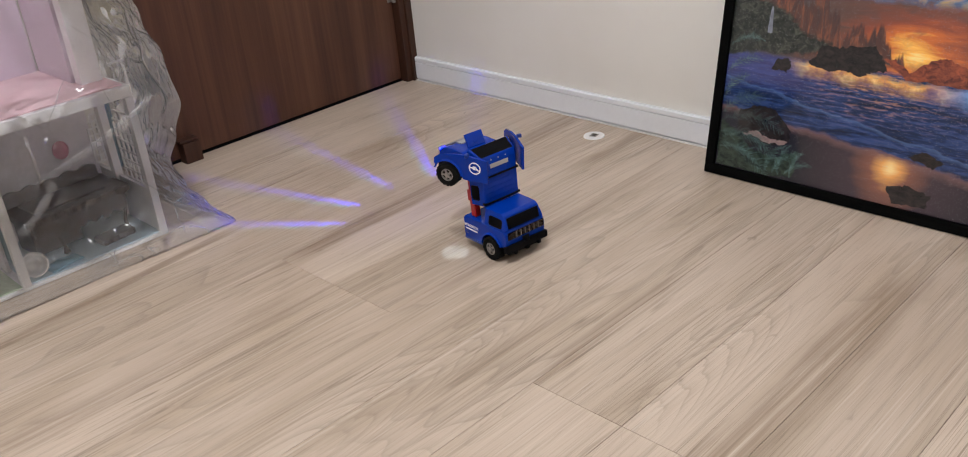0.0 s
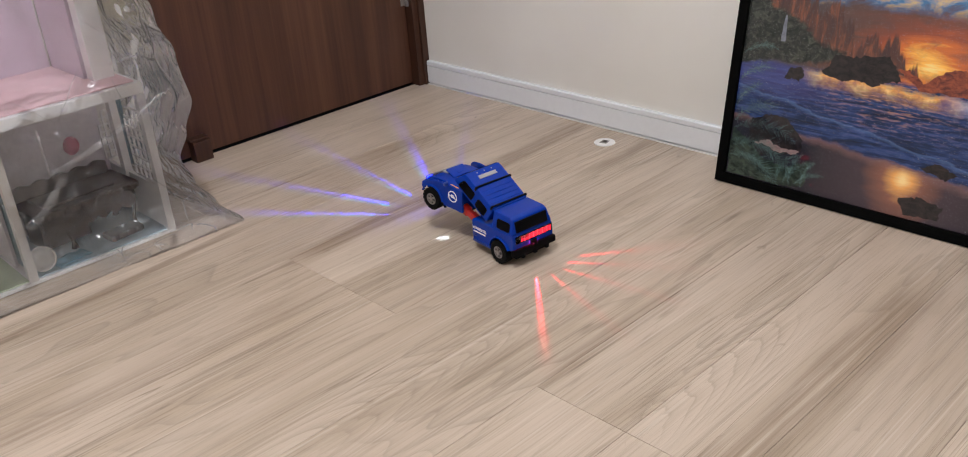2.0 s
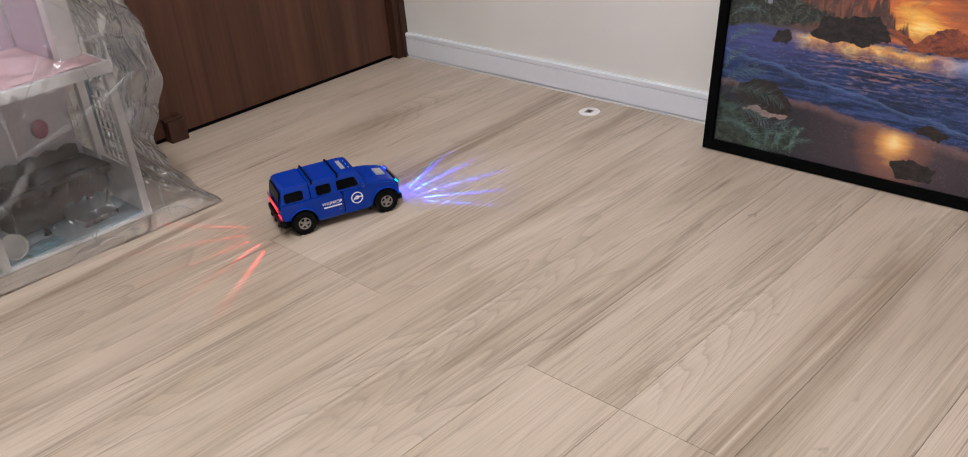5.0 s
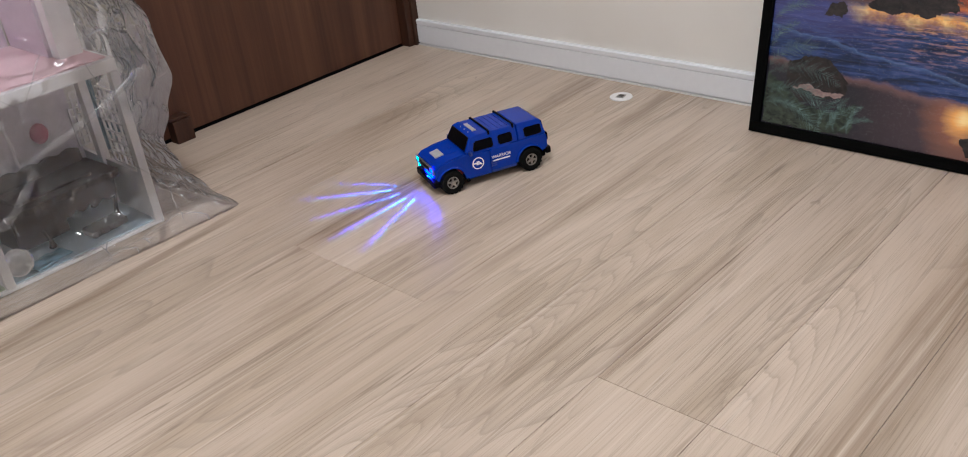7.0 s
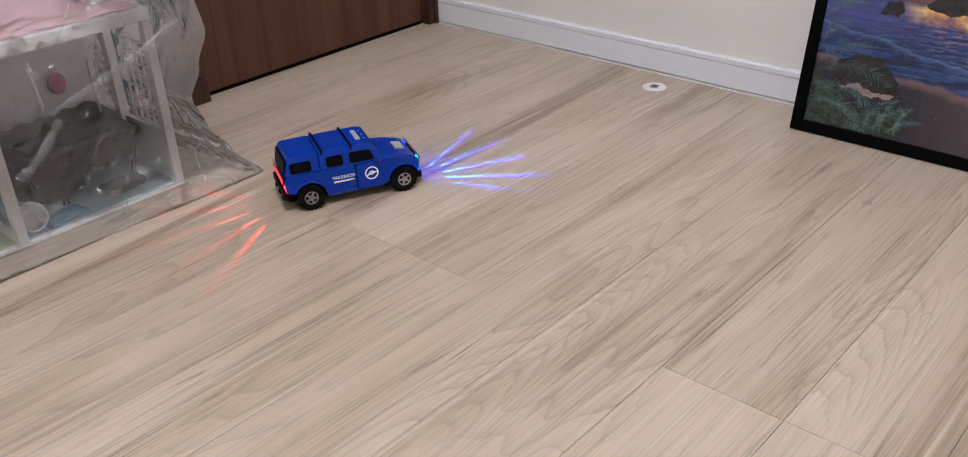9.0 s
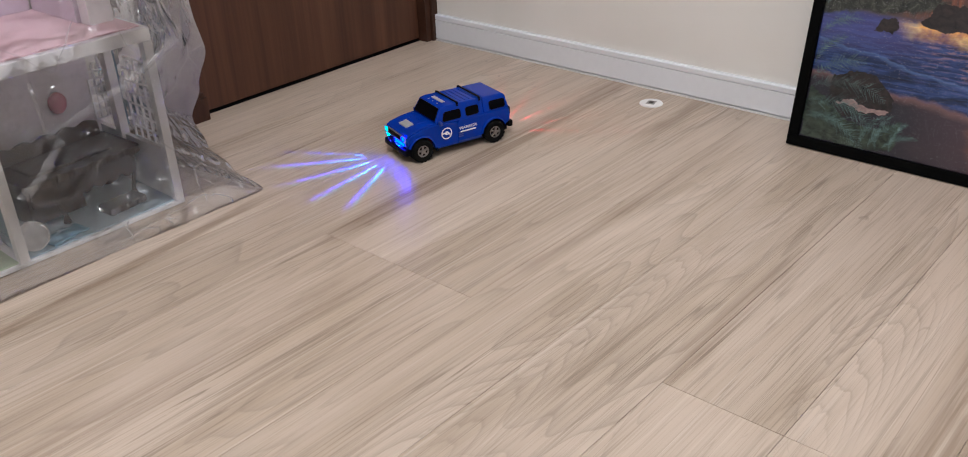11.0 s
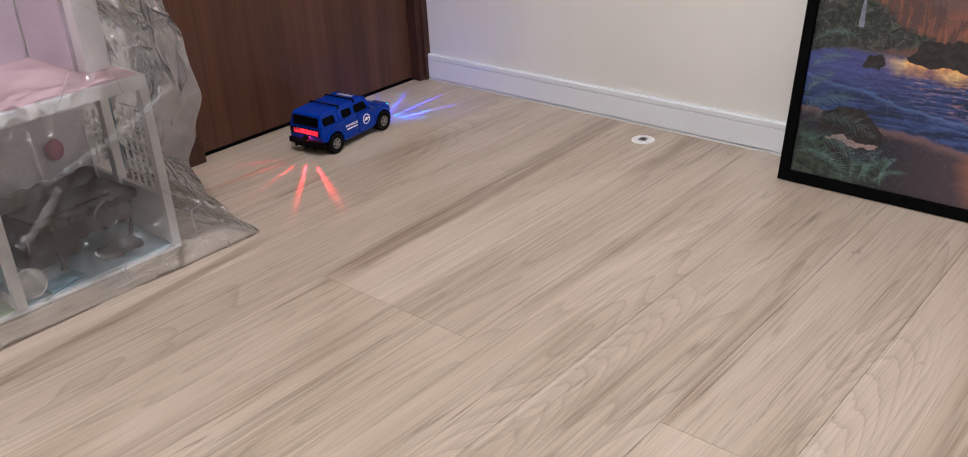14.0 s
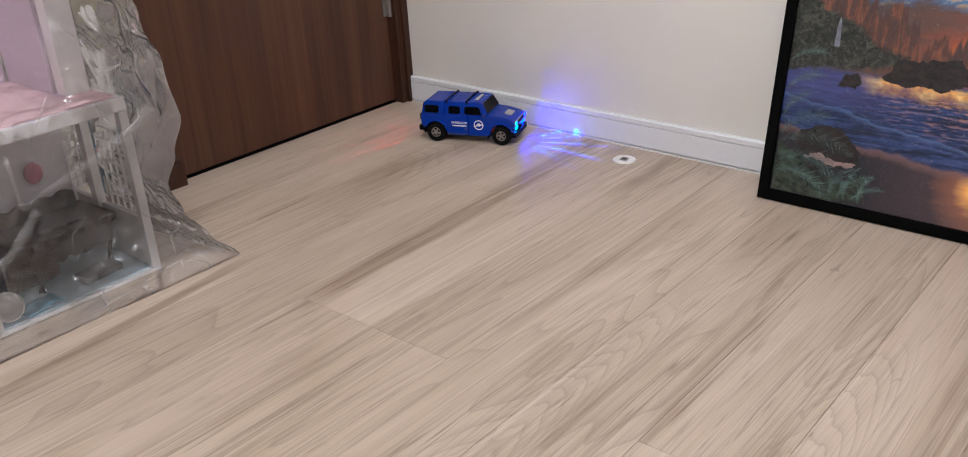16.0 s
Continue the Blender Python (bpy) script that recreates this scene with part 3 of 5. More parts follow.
    sand = n.mix(n.ramp(n.value("MULTIPLY_ADD", shore, 16.0, 0.5), [(0.20, (0, 0, 0)), (0.48, (0.7, 0.7, 0.7)), (0.55, (0, 0, 0))]), sand, (0.22, 0.12, 0.12))
    base = n.mix(above(shore, 0.012), sand, water)
    base = n.mix(above(n.value("ADD", off(v, 0.262), n.value("MULTIPLY", ragged, 0.3)), 0.010), base, sky)
    # orange cliffs that run down behind the wood
    face = n.noise(n.coords("Object", (70, 15, 1)), 1.0, 5, 0.65, 0.5)
    cliff = n.ramp(face, [(0.34, (0.06, 0.035, 0.035)), (0.52, (0.10, 0.045, 0.036)), (0.66, (0.26, 0.085, 0.048)), (0.80, (0.46, 0.20, 0.11))])
    peaks = n.noise(n.coords("Object", (26, 1, 1)), 1.0, 3, 0.6)
    ridge = n.value("ADD", off(n.value("MULTIPLY_ADD", off(u, 0.10), -0.50, 0.420), v), off(peaks, 0.5, 0.26))
    base = n.mix(both(above(ridge, 0.014), above(n.value("ADD", off(v, 0.272), ragged), 0.012)), base, cliff)
    # dark wooded shore along the inner edge
    wood = n.noise(n.coords("Object", (55, 60, 1)), 1.0, 6, 0.75, 0.9)
    leaves = n.ramp(wood, [(0.36, (0.008, 0.010, 0.010)), (0.50, (0.024, 0.028, 0.024)), (0.62, (0.070, 0.075, 0.062)), (0.76, (0.19, 0.17, 0.14))])
    low = n.value("ADD", off(v, n.value("MULTIPLY_ADD", u, 0.16, 0.248)), ragged)
    high = n.value("ADD", off(n.value("MULTIPLY_ADD", u, -0.52, 0.413), v), n.value("MULTIPLY", ragged, 1.6))
    edge = n.value("ADD", off(0.235, u), n.value("MULTIPLY", ragged, 1.5))
    base = n.mix(both(both(above(low, 0.008), above(high, 0.012)), above(edge, 0.02)), base, leaves)
    # glitter of the sheet
    speck = n.noise(n.coords("Object"), 700, 1)
    base = n.mix(both(n.value("GREATER_THAN", speck, 0.715), 0.40), base, (0.55, 0.55, 0.60))
    n.colour(base)
    return m


def rocky(name, dark, light):
    m = glazed(name, dark)
    n = Nodes(m)
    n.colour(n.ramp(n.noise(n.coords("Object", (60, 90, 1)), 1.0, 6, 0.75, 0.6), [(0.36, dark), (0.70, light)]))
    return m


PIC_W, PIC_H, BAR = 0.77, 0.52, 0.020
lean = math.degrees(math.atan2(0.095, 0.52))
picture_pose = pose(1.480, 0.838, 0.002) @ pose(0, 0, 0, 90, 0, -90) @ pose(0, 0, 0, -lean, 0, 0)
picture = thing("framed_picture", "large sunset seascape jigsaw in a black frame leaning on the wall", "picture", picture_pose)
D0, D1 = -0.019, 0.0
part("frame_bar", boxes((0, 0, D0, PIC_W, BAR, D1), bevel=0.0012), FRAME_BLACK, picture)
part("frame_bar", boxes((0, PIC_H - BAR, D0, PIC_W, PIC_H, D1), bevel=0.0012), FRAME_BLACK, picture)
part("frame_bar", boxes((0, BAR, D0, BAR, PIC_H - BAR, D1), bevel=0.0012), FRAME_BLACK, picture)
part("frame_bar", boxes((PIC_W - BAR, BAR, D0, PIC_W, PIC_H - BAR, D1), bevel=0.0012), FRAME_BLACK, picture)
print_sheet = part("print", boxes((BAR, BAR, D0 + 0.002, PIC_W - BAR, PIC_H - BAR, -0.008)), picture_material(), picture, "printed sunset over a wooded shore")
PRINT_Z = -0.0078


def blob(points, wobble, seed, steps=5):
    """A flat printed shape with a ragged edge round a few corners."""
    rnd = random.Random(seed)
    bm = bmesh.new()
    ring = []
    for (x0, y0), (x1, y1) in zip(points, points[1:] + points[:1]):
        for s in range(steps):
            k = s / steps
            ring.append((x0 + (x1 - x0) * k + rnd.uniform(-wobble, wobble), y0 + (y1 - y0) * k + rnd.uniform(-wobble, wobble)))
    bm.faces.new([bm.verts.new((x, y, 0)) for x, y in ring])
    bmesh.ops.triangulate(bm, faces=bm.faces[:])
    return bm


ROCK_INK = rocky("dark_rock_ink", (0.005, 0.005, 0.007), (0.036, 0.025, 0.026))
HILL_INK = rocky("red_hill_ink", (0.07, 0.02, 0.02), (0.42, 0.10, 0.045))
LEAF_INK = rocky("fern_ink", (0.006, 0.010, 0.010), (0.055, 0.085, 0.060))
TOWER_INK = rocky("grey_tower_ink", (0.12, 0.13, 0.17), (0.26, 0.27, 0.33))
PINK_INK = rocky("driftwood_ink", (0.20, 0.13, 0.13), (0.40, 0.28, 0.27))
SHAPES = [
    ("printed_rock", ROCK_INK, [(0.190, 0.258), (0.204, 0.272), (0.216, 0.296), (0.245, 0.293), (0.273, 0.300), (0.316, 0.306), (0.335, 0.280), (0.345, 0.262), (0.318, 0.258), (0.295, 0.248), (0.262, 0.254), (0.235, 0.246)]),
    ("printed_hill", HILL_INK, [(0.335, 0.285), (0.352, 0.287), (0.384, 0.268), (0.418, 0.294), (0.445, 0.300), (0.481, 0.285), (0.540, 0.270), (0.540, 0.250), (0.380, 0.255)]),
    ("printed_rock", ROCK_INK, [(0.060, 0.143), (0.102, 0.160), (0.141, 0.155), (0.178, 0.120), (0.176, 0.096), (0.088, 0.071), (0.062, 0.098)]),
    ("printed_rock", ROCK_INK, [(0.406, 0.116), (0.434, 0.133), (0.472, 0.119), (0.455, 0.105)]),
    ("printed_rock", ROCK_INK, [(0.379, 0.053), (0.415, 0.065), (0.460, 0.055), (0.455, 0.030), (0.395, 0.028)]),
    ("printed_bush", LEAF_INK, [(0.022, 0.022), (0.022, 0.120), (0.060, 0.100), (0.095, 0.070), (0.150, 0.060), (0.200, 0.085), (0.195, 0.030), (0.150, 0.022)]),
    ("printed_driftwood", PINK_INK, [(0.075, 0.096), (0.100, 0.108), (0.130, 0.098), (0.172, 0.098), (0.168, 0.090), (0.125, 0.088), (0.100, 0.096)]),
    ("printed_lighthouse", TOWER_INK, [(0.098, 0.304), (0.100, 0.348), (0.103, 0.356), (0.106, 0.348), (0.109, 0.304)]),
    ("printed_rock", ROCK_INK, [(0.118, 0.236), (0.130, 0.256), (0.150, 0.262), (0.160, 0.246), (0.150, 0.234)]),
    ("printed_trunk", ROCK_INK, [(0.085, 0.392), (0.085, 0.495), (0.100, 0.495), (0.100, 0.392)]),
]
for i, (name, ink, pts) in enumerate(SHAPES):
    part(name, blob(pts, 0.0007 if name == "printed_lighthouse" else 0.0024, 20 + i, 9), ink, print_sheet, at=pose(0, 0, PRINT_Z + 0.0001 * (i + 1)))


def frond(x, y, length, turn, seed, width=0.022):
    """A printed fern: a curved rib with narrow leaflets on both sides."""
    rnd = random.Random(seed)
    bm = bmesh.new()
    a = radians(turn)
    px, py = x, y
    n = 34
    for i in range(n):
        a -= 0.036
        px, py = px + math.cos(a) * length / n, py + math.sin(a) * length / n
        w = width * math.sin(math.pi * (i + 3) / (n + 4)) * rnd.uniform(0.45, 1.1)
        for side in (1, -1):
            b = a + side * rnd.uniform(0.55, 0.95)
            q = (px + math.cos(b) * w, py + math.sin(b) * w)
            t = rnd.uniform(0.0003, 0.0008)
            vs = [(px - math.cos(a) * t, py - math.sin(a) * t, 0), (px + math.cos(a) * t, py + math.sin(a) * t, 0), (q[0], q[1], 0)]
            bm.faces.new([bm.verts.new(p) for p in vs])
    return bm


FROND_INK = rocky("grey_green_frond_ink", (0.030, 0.060, 0.060), (0.20, 0.32, 0.31))
FERNS = [
    (0.024, 0.082, 0.150, 26, 0.046), (0.024, 0.068, 0.135, 12, 0.040), (0.024, 0.130, 0.110, 62, 0.034), (0.150, 0.026, 0.085, 80, 0.020), (0.175, 0.030, 0.070, 62, 0.016),
    (0.022, 0.115, 0.150, 35, 0.034), (0.022, 0.090, 0.140, 22, 0.032), (0.024, 0.060, 0.110, 20, 0.026), (0.024, 0.16, 0.080, 85, 0.022), (0.024, 0.215, 0.085, 62, 0.022),
    (0.135, 0.026, 0.080, 95, 0.016), (0.165, 0.026, 0.075, 110, 0.015), (0.190, 0.026, 0.065, 105, 0.014), (0.024, 0.27, 0.080, 50, 0.018),
]
for i, (x, y, l, a, w) in enumerate(FERNS):
    part("printed_fern", frond(x, y, l, a, 40 + i, w), FROND_INK, print_sheet, at=pose(0, 0, PRINT_Z + 0.0012 + 0.0001 * i))

# ---- the doll's house ----
HOUSE_WHITE = speckled("white_house_plastic", (0.86, 0.84, 0.84), 0.42, 0.05, 16)
PINK_FELT = speckled("pale_pink_felt", (0.82, 0.57, 0.61), 0.9, 0.10, 60, bump=0.3)
MAUVE = speckled("mauve_card", (0.62, 0.50, 0.60), 0.7, 0.08, 14)
CREAM = speckled("cream_card", (0.78, 0.74, 0.60), 0.7, 0.05, 14)
BLUE_FELT = speckled("pale_blue_felt", (0.50, 0.62, 0.70), 0.9, 0.18, 40, bump=0.3)
GREEN_FELT = speckled("pale_green_felt", (0.55, 0.64, 0.46), 0.9, 0.15, 40, bump=0.3)
LILAC_CARD = speckled("grey_lilac_card", (0.70, 0.64, 0.69), 0.7, 0.15, 18)
BROWN_WOOD = speckled("dark_toy_wood", (0.036, 0.013, 0.007), 0.40, 0.6, 45, bump=0.3)
PINK_CLOTH = speckled("rose_pink_cloth", (0.50, 0.11, 0.18), 0.8, 0.2, 60)
TEAL_CLOTH = speckled("grey_blue_cloth", (0.20, 0.30, 0.36), 0.8, 0.25, 40)

HX0, HX1, HX2, HY0, HY1 = 0.035, 0.322, 0.614, 1.574, 1.862
house = thing("dolls_house", "two-storey white plastic doll's house with open front", "doll's house")
part("ground_floor", boxes((HX0, HY0, 0.001, HX2, HY1, 0.007), bevel=0.001), HOUSE_WHITE, house)
part("blue_carpet", boxes((HX1 + 0.008, HY0 + 0.008, 0.0075, HX2 - 0.006, HY1 - 0.008, 0.0095)), BLUE_FELT, house, "pale blue felt floor")
part("green_carpet", boxes((HX0 + 0.008, HY0 + 0.008, 0.0075, HX1 - 0.008, HY1 - 0.008, 0.0095)), GREEN_FELT, house, "pale green felt floor")
for x in (HX0, HX1 - 0.008, HX2 - 0.016):
    for y in (HY0, HY1 - 0.016):
        part("post", boxes((x, y, 0.0075, x + 0.016, y + 0.016, 0.300), bevel=0.001), HOUSE_WHITE, house)
part("upper_floor", boxes((HX0, HY0, 0.301, HX2, HY1, 0.323), bevel=0.0015), HOUSE_WHITE, house)
part("pink_carpet", boxes((HX0 + 0.01, HY0 + 0.012, 0.3235, HX2 - 0.010, HY1 - 0.01, 0.3260)), PINK_FELT, house, "pale pink felt floor")
part("back_wall", boxes((HX0 + 0.017, 1.795, 0.0100, HX2 - 0.018, 1.795+0.006, 0.2995)), LILAC_CARD, house, "grey-lilac card wall")
part("partition", boxes((HX1 - 0.003, HY0 + 0.09, 0.0100, HX1 + 0.003, 1.795-0.001, 0.2995)), LILAC_CARD, house, "grey-lilac card wall")
part("curtain", boxes((HX1 + 0.006, HY0 + 0.055, 0.03, HX1 + 0.010, HY0 + 0.20, 0.26), bevel=0.0015), TEAL_CLOTH, house, "grey-blue curtain")
# upper rooms
part("upper_back_wall", boxes((HX0 + 0.01, HY1 - 0.014, 0.3265, 0.545, HY1 - 0.006, 0.62)), MAUVE, house, "mauve card wall")
part("upper_side_wall", boxes((0.548, HY0 + 0.11, 0.3265, 0.556, HY1 - 0.016, 0.62)), MAUVE, house, "mauve card wall")
part("column", boxes((0.553, HY0 + 0.075, 0.3265, 0.596, HY0 + 0.105, 0.66), bevel=0.001), HOUSE_WHITE, house)
part("cream_wall", boxes((0.600, HY0 + 0.10, 0.3265, 0.606, HY1 - 0.012, 0.66)), CREAM, house, "cream card wall")


def lattice(wide, high, cols, rows, arch=True):
    """A white window lattice in x and z with a rounded head."""
    bm = bmesh.new()
    t, b = 0.0035, 0.003
    for i in range(cols + 1):
        x = wide * i / cols
        k = (2 * i / cols - 1)
        top = high - (0.028 * k * k if arch else 0)
        box_into(bm, x - b / 2, 0, 0, x + b / 2, t, top)
    for j in range(rows + 1):
        z = high * j / rows
        inset = 0.012 if arch and j == rows else 0
        box_into(bm, inset, 0.0004, z - b / 2, wide - inset, t - 0.0004, z + b / 2)
    return bm


part("side_window", lattice(0.085, 0.150, 4, 7), HOUSE_WHITE, house, "white lattice window", at=pose(0.606, 1.594, 0.108, 0, 0, 90))
part("side_sill", boxes((0.600, 1.592, 0.0100, 0.608, HY1 - 0.018, 0.104)), HOUSE_WHITE, house)
part("inner_post", boxes((0.594, 1.715, 0.0100, 0.610, 1.735, 0.2995), bevel=0.001), HOUSE_WHITE, house)
part("back_window", lattice(0.034, 0.106, 3, 7), HOUSE_WHITE, house, "white lattice window", at=pose(0.591, 1.791, 0.117))
part("window_curtain", boxes(*[(0.629 + 0.005 * i, 1.795 - 0.004 - 0.003 * (i % 2), 0.09, 0.634 + 0.005 * i, 1.795 - 0.0002 - 0.003 * (i % 2), 0.288) for i in range(4)], bevel=0.0008), TEAL_CLOTH, house, "grey-blue curtain")
bag_bm = bmesh.new()
bmesh.ops.create_uvsphere(bag_bm, u_segments=14, v_segments=8, radius=0.017, matrix=pose(0.521, 1.795-0.014, 0.173) @ Matrix.Diagonal((1, 0.6, 1.2, 1)))
part("hanging_cloth", bag_bm, PINK_CLOTH, house, "rose pink cloth hung on the wall", smooth=True)


def wavy_board(length, depth, thick, seed, waves=6, amount=0.006):
    """A board whose front and back edges are carved in scallops."""
    bm = bmesh.new()
    rnd = random.Random(seed)
    n = 28
    top, low = [], []
    pts = [(length * i / n, -amount * abs(math.sin(math.pi * waves * i / n)) - rnd.uniform(0, 0.001)) for i in range(n + 1)]
    pts += [(length * i / n, depth + amount * abs(math.sin(math.pi * waves * i / n))) for i in range(n, -1, -1)]
    for x, y in pts:
        top.append(bm.verts.new((x, y, thick)))
        low.append(bm.verts.new((x, y, 0)))
    bm.faces.new(top), bm.faces.new(list(reversed(low)))
    for i in range(len(pts)):
        j = (i + 1) % len(pts)
        bm.faces.new((top[j], top[i], low[i], low[j]))
    bmesh.ops.recalc_face_normals(bm, faces=bm.faces[:])
    bmesh.ops.bevel(bm, geom=[e for e in bm.edges if e.calc_face_angle(0) > 0.9], offset=0.0012, segments=2, affect="EDGES")
    return bm


def cabriole_leg(high, out):
    bm = bmesh.new()
    rings = []
    for i in range(9):
        k = i / 8
        cx = out * math.sin(k * math.pi * 1.6) * (1 - k * 0.4)
        r = 0.0085 - 0.005 * math.sin(k * math.pi * 0.8) + (0.002 if i == 8 else 0)
        rings.append([bm.verts.new((cx + r * math.cos(a), r * math.sin(a), high * (1 - k))) for a in [j * math.pi / 4 for j in range(8)]])
    for a, b in zip(rings, rings[1:]):
        for j in range(8):
            bm.faces.new((a[j], a[(j + 1) % 8], b[(j + 1) % 8], b[j]))
    bm.faces.new(rings[0]), bm.faces.new(list(reversed(rings[-1])))
    bmesh.ops.recalc_face_normals(bm, faces=bm.faces[:])
    return bm


bench = thing("toy_table", "dark brown carved wooden toy table inside the doll's house", "toy furniture", pose(0.368, 1.634, 0.0100, 0, 0, 4))
part("tabletop", wavy_board(0.222, 0.110, 0.013, 3, 7, 0.008), BROWN_WOOD, bench, at=pose(0, 0, 0.082))
part("carved_panel", wavy_board(0.150, 0.070, 0.005, 8, 9, 0.005), BROWN_WOOD, bench, at=pose(0.030, 0.020, 0.0955))
part("rear_rail", wavy_board(0.205, 0.022, 0.008, 4, 5, 0.007), BROWN_WOOD, bench, at=pose(0.008, 0.112, 0.0955, 82, 0, 0))
part("apron", wavy_board(0.195, 0.030, 0.006, 6, 7, 0.008), BROWN_WOOD, bench, at=pose(0.014, 0.014, 0.048, 90, 0, 0))
part("drawer_box", boxes((0.012, 0.020, 0.012, 0.110, 0.095, 0.080), bevel=0.002), BROWN_WOOD, bench)
part("back_panel", boxes((0.112, 0.092, 0.030, 0.205, 0.098, 0.081), bevel=0.001), BROWN_WOOD, bench)
for x in (0.062, 0.205):
    for y in (0.014, 0.098):
        part("leg", cabriole_leg(0.080, 0.007 if x > 0.1 else -0.007), BROWN_WOOD, bench, at=pose(x, y, 0))
rug_bm = wavy_board(0.075, 0.035, 0.012, 9, 4, 0.004)
solid("toy_footstool", rug_bm, BROWN_WOOD, "small dark brown carved toy footstool on pale blue felt", "toy furniture", m=pose(0.492, 1.612, 0.0100, 0, 0, 6))
cup = bmesh.new()
rings = []
for r, z in ((0.010, 0.0), (0.018, 0.004), (0.023, 0.014), (0.025, 0.027), (0.0235, 0.027), (0.021, 0.015), (0.015, 0.007), (0.001, 0.005)):
    rings.append([cup.verts.new((r * math.cos(a), r * math.sin(a), z)) for a in [j * math.pi / 12 for j in range(24)]])
for a, b in zip(rings, rings[1:]):
    for j in range(24):
        cup.faces.new((a[j], a[(j + 1) % 24], b[(j + 1) % 24], b[j]))
cup.faces.new(list(reversed(rings[0]))), cup.faces.new(rings[-1])
solid("toy_cup", cup, WHITE_PLASTIC, "small white toy cup lying tipped on its side", "toy cup", m=pose(0.366, 1.612, 0.029, 70, 0, -40), smooth=True)
cloth = bmesh.new()
bmesh.ops.create_grid(cloth, x_segments=14, y_segments=10, size=0.5, matrix=Matrix.Diagonal((0.07, 0.04, 1, 1)))
for v in cloth.verts:
    v.co.z = 0.004 + 0.004 * noise.noise(v.co * 60)
bmesh.ops.solidify(cloth, geom=cloth.faces[:], thickness=0.001)
solid("blue_cloth", cloth, speckled("sky_blue_cloth", (0.30, 0.50, 0.64), 0.85, 0.15, 60), "small crumpled sky blue cloth beside the cup", "cloth", m=pose(0.405, 1.606, 0.0100, 0, 0, 12), smooth=True)


# ---- the clear bag over the doll's house ----
def bag_offset(z):
    """How far the film stands off the house's side at a height."""
    keys = [(0.0, 0.118), (0.05, 0.085), (0.10, 0.055), (0.16, 0.034), (0.21, 0.060), (0.27, 0.088), (0.36, 0.082), (0.44, 0.050), (0.52, 0.020), (0.62, 0.012), (0.75, 0.010)]
    for (z0, a), (z1, b) in zip(keys, keys[1:]):
        if z <= z1:
            k = (z - z0) / (z1 - z0)
            k = k * k * (3 - 2 * k)
            return a + (b - a) * k
    return keys[-1][1]


def facets(p):
    """Flat facets that meet in sharp creases, as in crumpled film."""
    d = noise.voronoi(p)[0]
    return d[1] - d[0]


bag = thing("plastic_bag", "large clear crumpled polythene bag draped over the doll's house", "plastic bag")
COLS, ROWS, TOP = 300, 190, 0.74
front, side = 0.66, 0.34
grid = []
for j in range(ROWS + 1):
    z = TOP * j / ROWS
    row = []
    off = bag_offset(z)
    near = 0.014 + 0.060 * math.exp(-((z / 0.055) ** 2)) + 0.012 * math.sin(z * 9.0) ** 2
    for i in range(COLS + 1):
        s = (front + side) * i / COLS
        if s < front:
            grow = max(0, (s - front + 0.16) / 0.16)
            x, y, out = -0.045 + s + off * grow * grow, HY0 - near + 0.45 * max(0, z - 0.325) * (1 - grow), (0, -1)
        else:
            k = (s - front) / side
            x, y, out = HX2 + off * (1 - 0.45 * k), HY0 - near + (s - front) * (0.30 + near) / side, (1, 0)
        fold = 1 - abs(noise.noise(Vector((s * 5.0 + z * 3.0, z * 2.2, 1.7)))) * 2.4
        large = facets(Vector((s * 11 + z * 4, z * 6.5 - s * 2, 4.0)))
        small = facets(Vector((s * 34 - z * 11, z * 21 + s * 6, 8.0)))
        lift = min(1, z / 0.03)
        crush = max(0, noise.noise(Vector((s * 4.2, z * 5.0, 6.6))) + 0.15)
        tiny = facets(Vector((s * 52 + z * 20, z * 40 - s * 12, 2.0)))
        if s > front - 0.04:
            crush, large, small = crush * 0.12, large * 0.40, small * 0.30
        amp = (0.009 * fold - 0.016 * large - (0.005 + 0.030 * crush) * small - 0.013 * crush * tiny) * (0.15 + 0.85 * lift)
        z_here = 0.0015 if j == 0 else z + 0.004 * noise.noise(Vector((s * 20, z * 20, 3)))
        row.append((x + out[0] * amp, y + out[1] * amp, max(0.0015, z_here)))
    grid.append(row)
CORNER, FLAP = int(COLS * front / (front + side)), 8
for name, i0, i1, j0, j1, words in (("front_sheet", 0, CORNER, FLAP, ROWS, ""), ("side_sheet", CORNER, COLS, FLAP, ROWS, ""), ("floor_fold", 0, COLS, 0, FLAP, "flattened film lying on the floor")):
    sheet = bmesh.new()
    vs = {(i, j): sheet.verts.new(grid[j][i]) for j in range(j0, j1 + 1) for i in range(i0, i1 + 1)}
    for j in range(j0, j1):
        for i in range(i0, i1):
            sheet.faces.new((vs[i, j], vs[i + 1, j], vs[i + 1, j + 1], vs[i, j + 1]))
    part(name, sheet, {"front_sheet": FILM, "side_sheet": FILM_FOLDED, "floor_fold": FILM_FLAT}[name], bag, words, smooth=True)


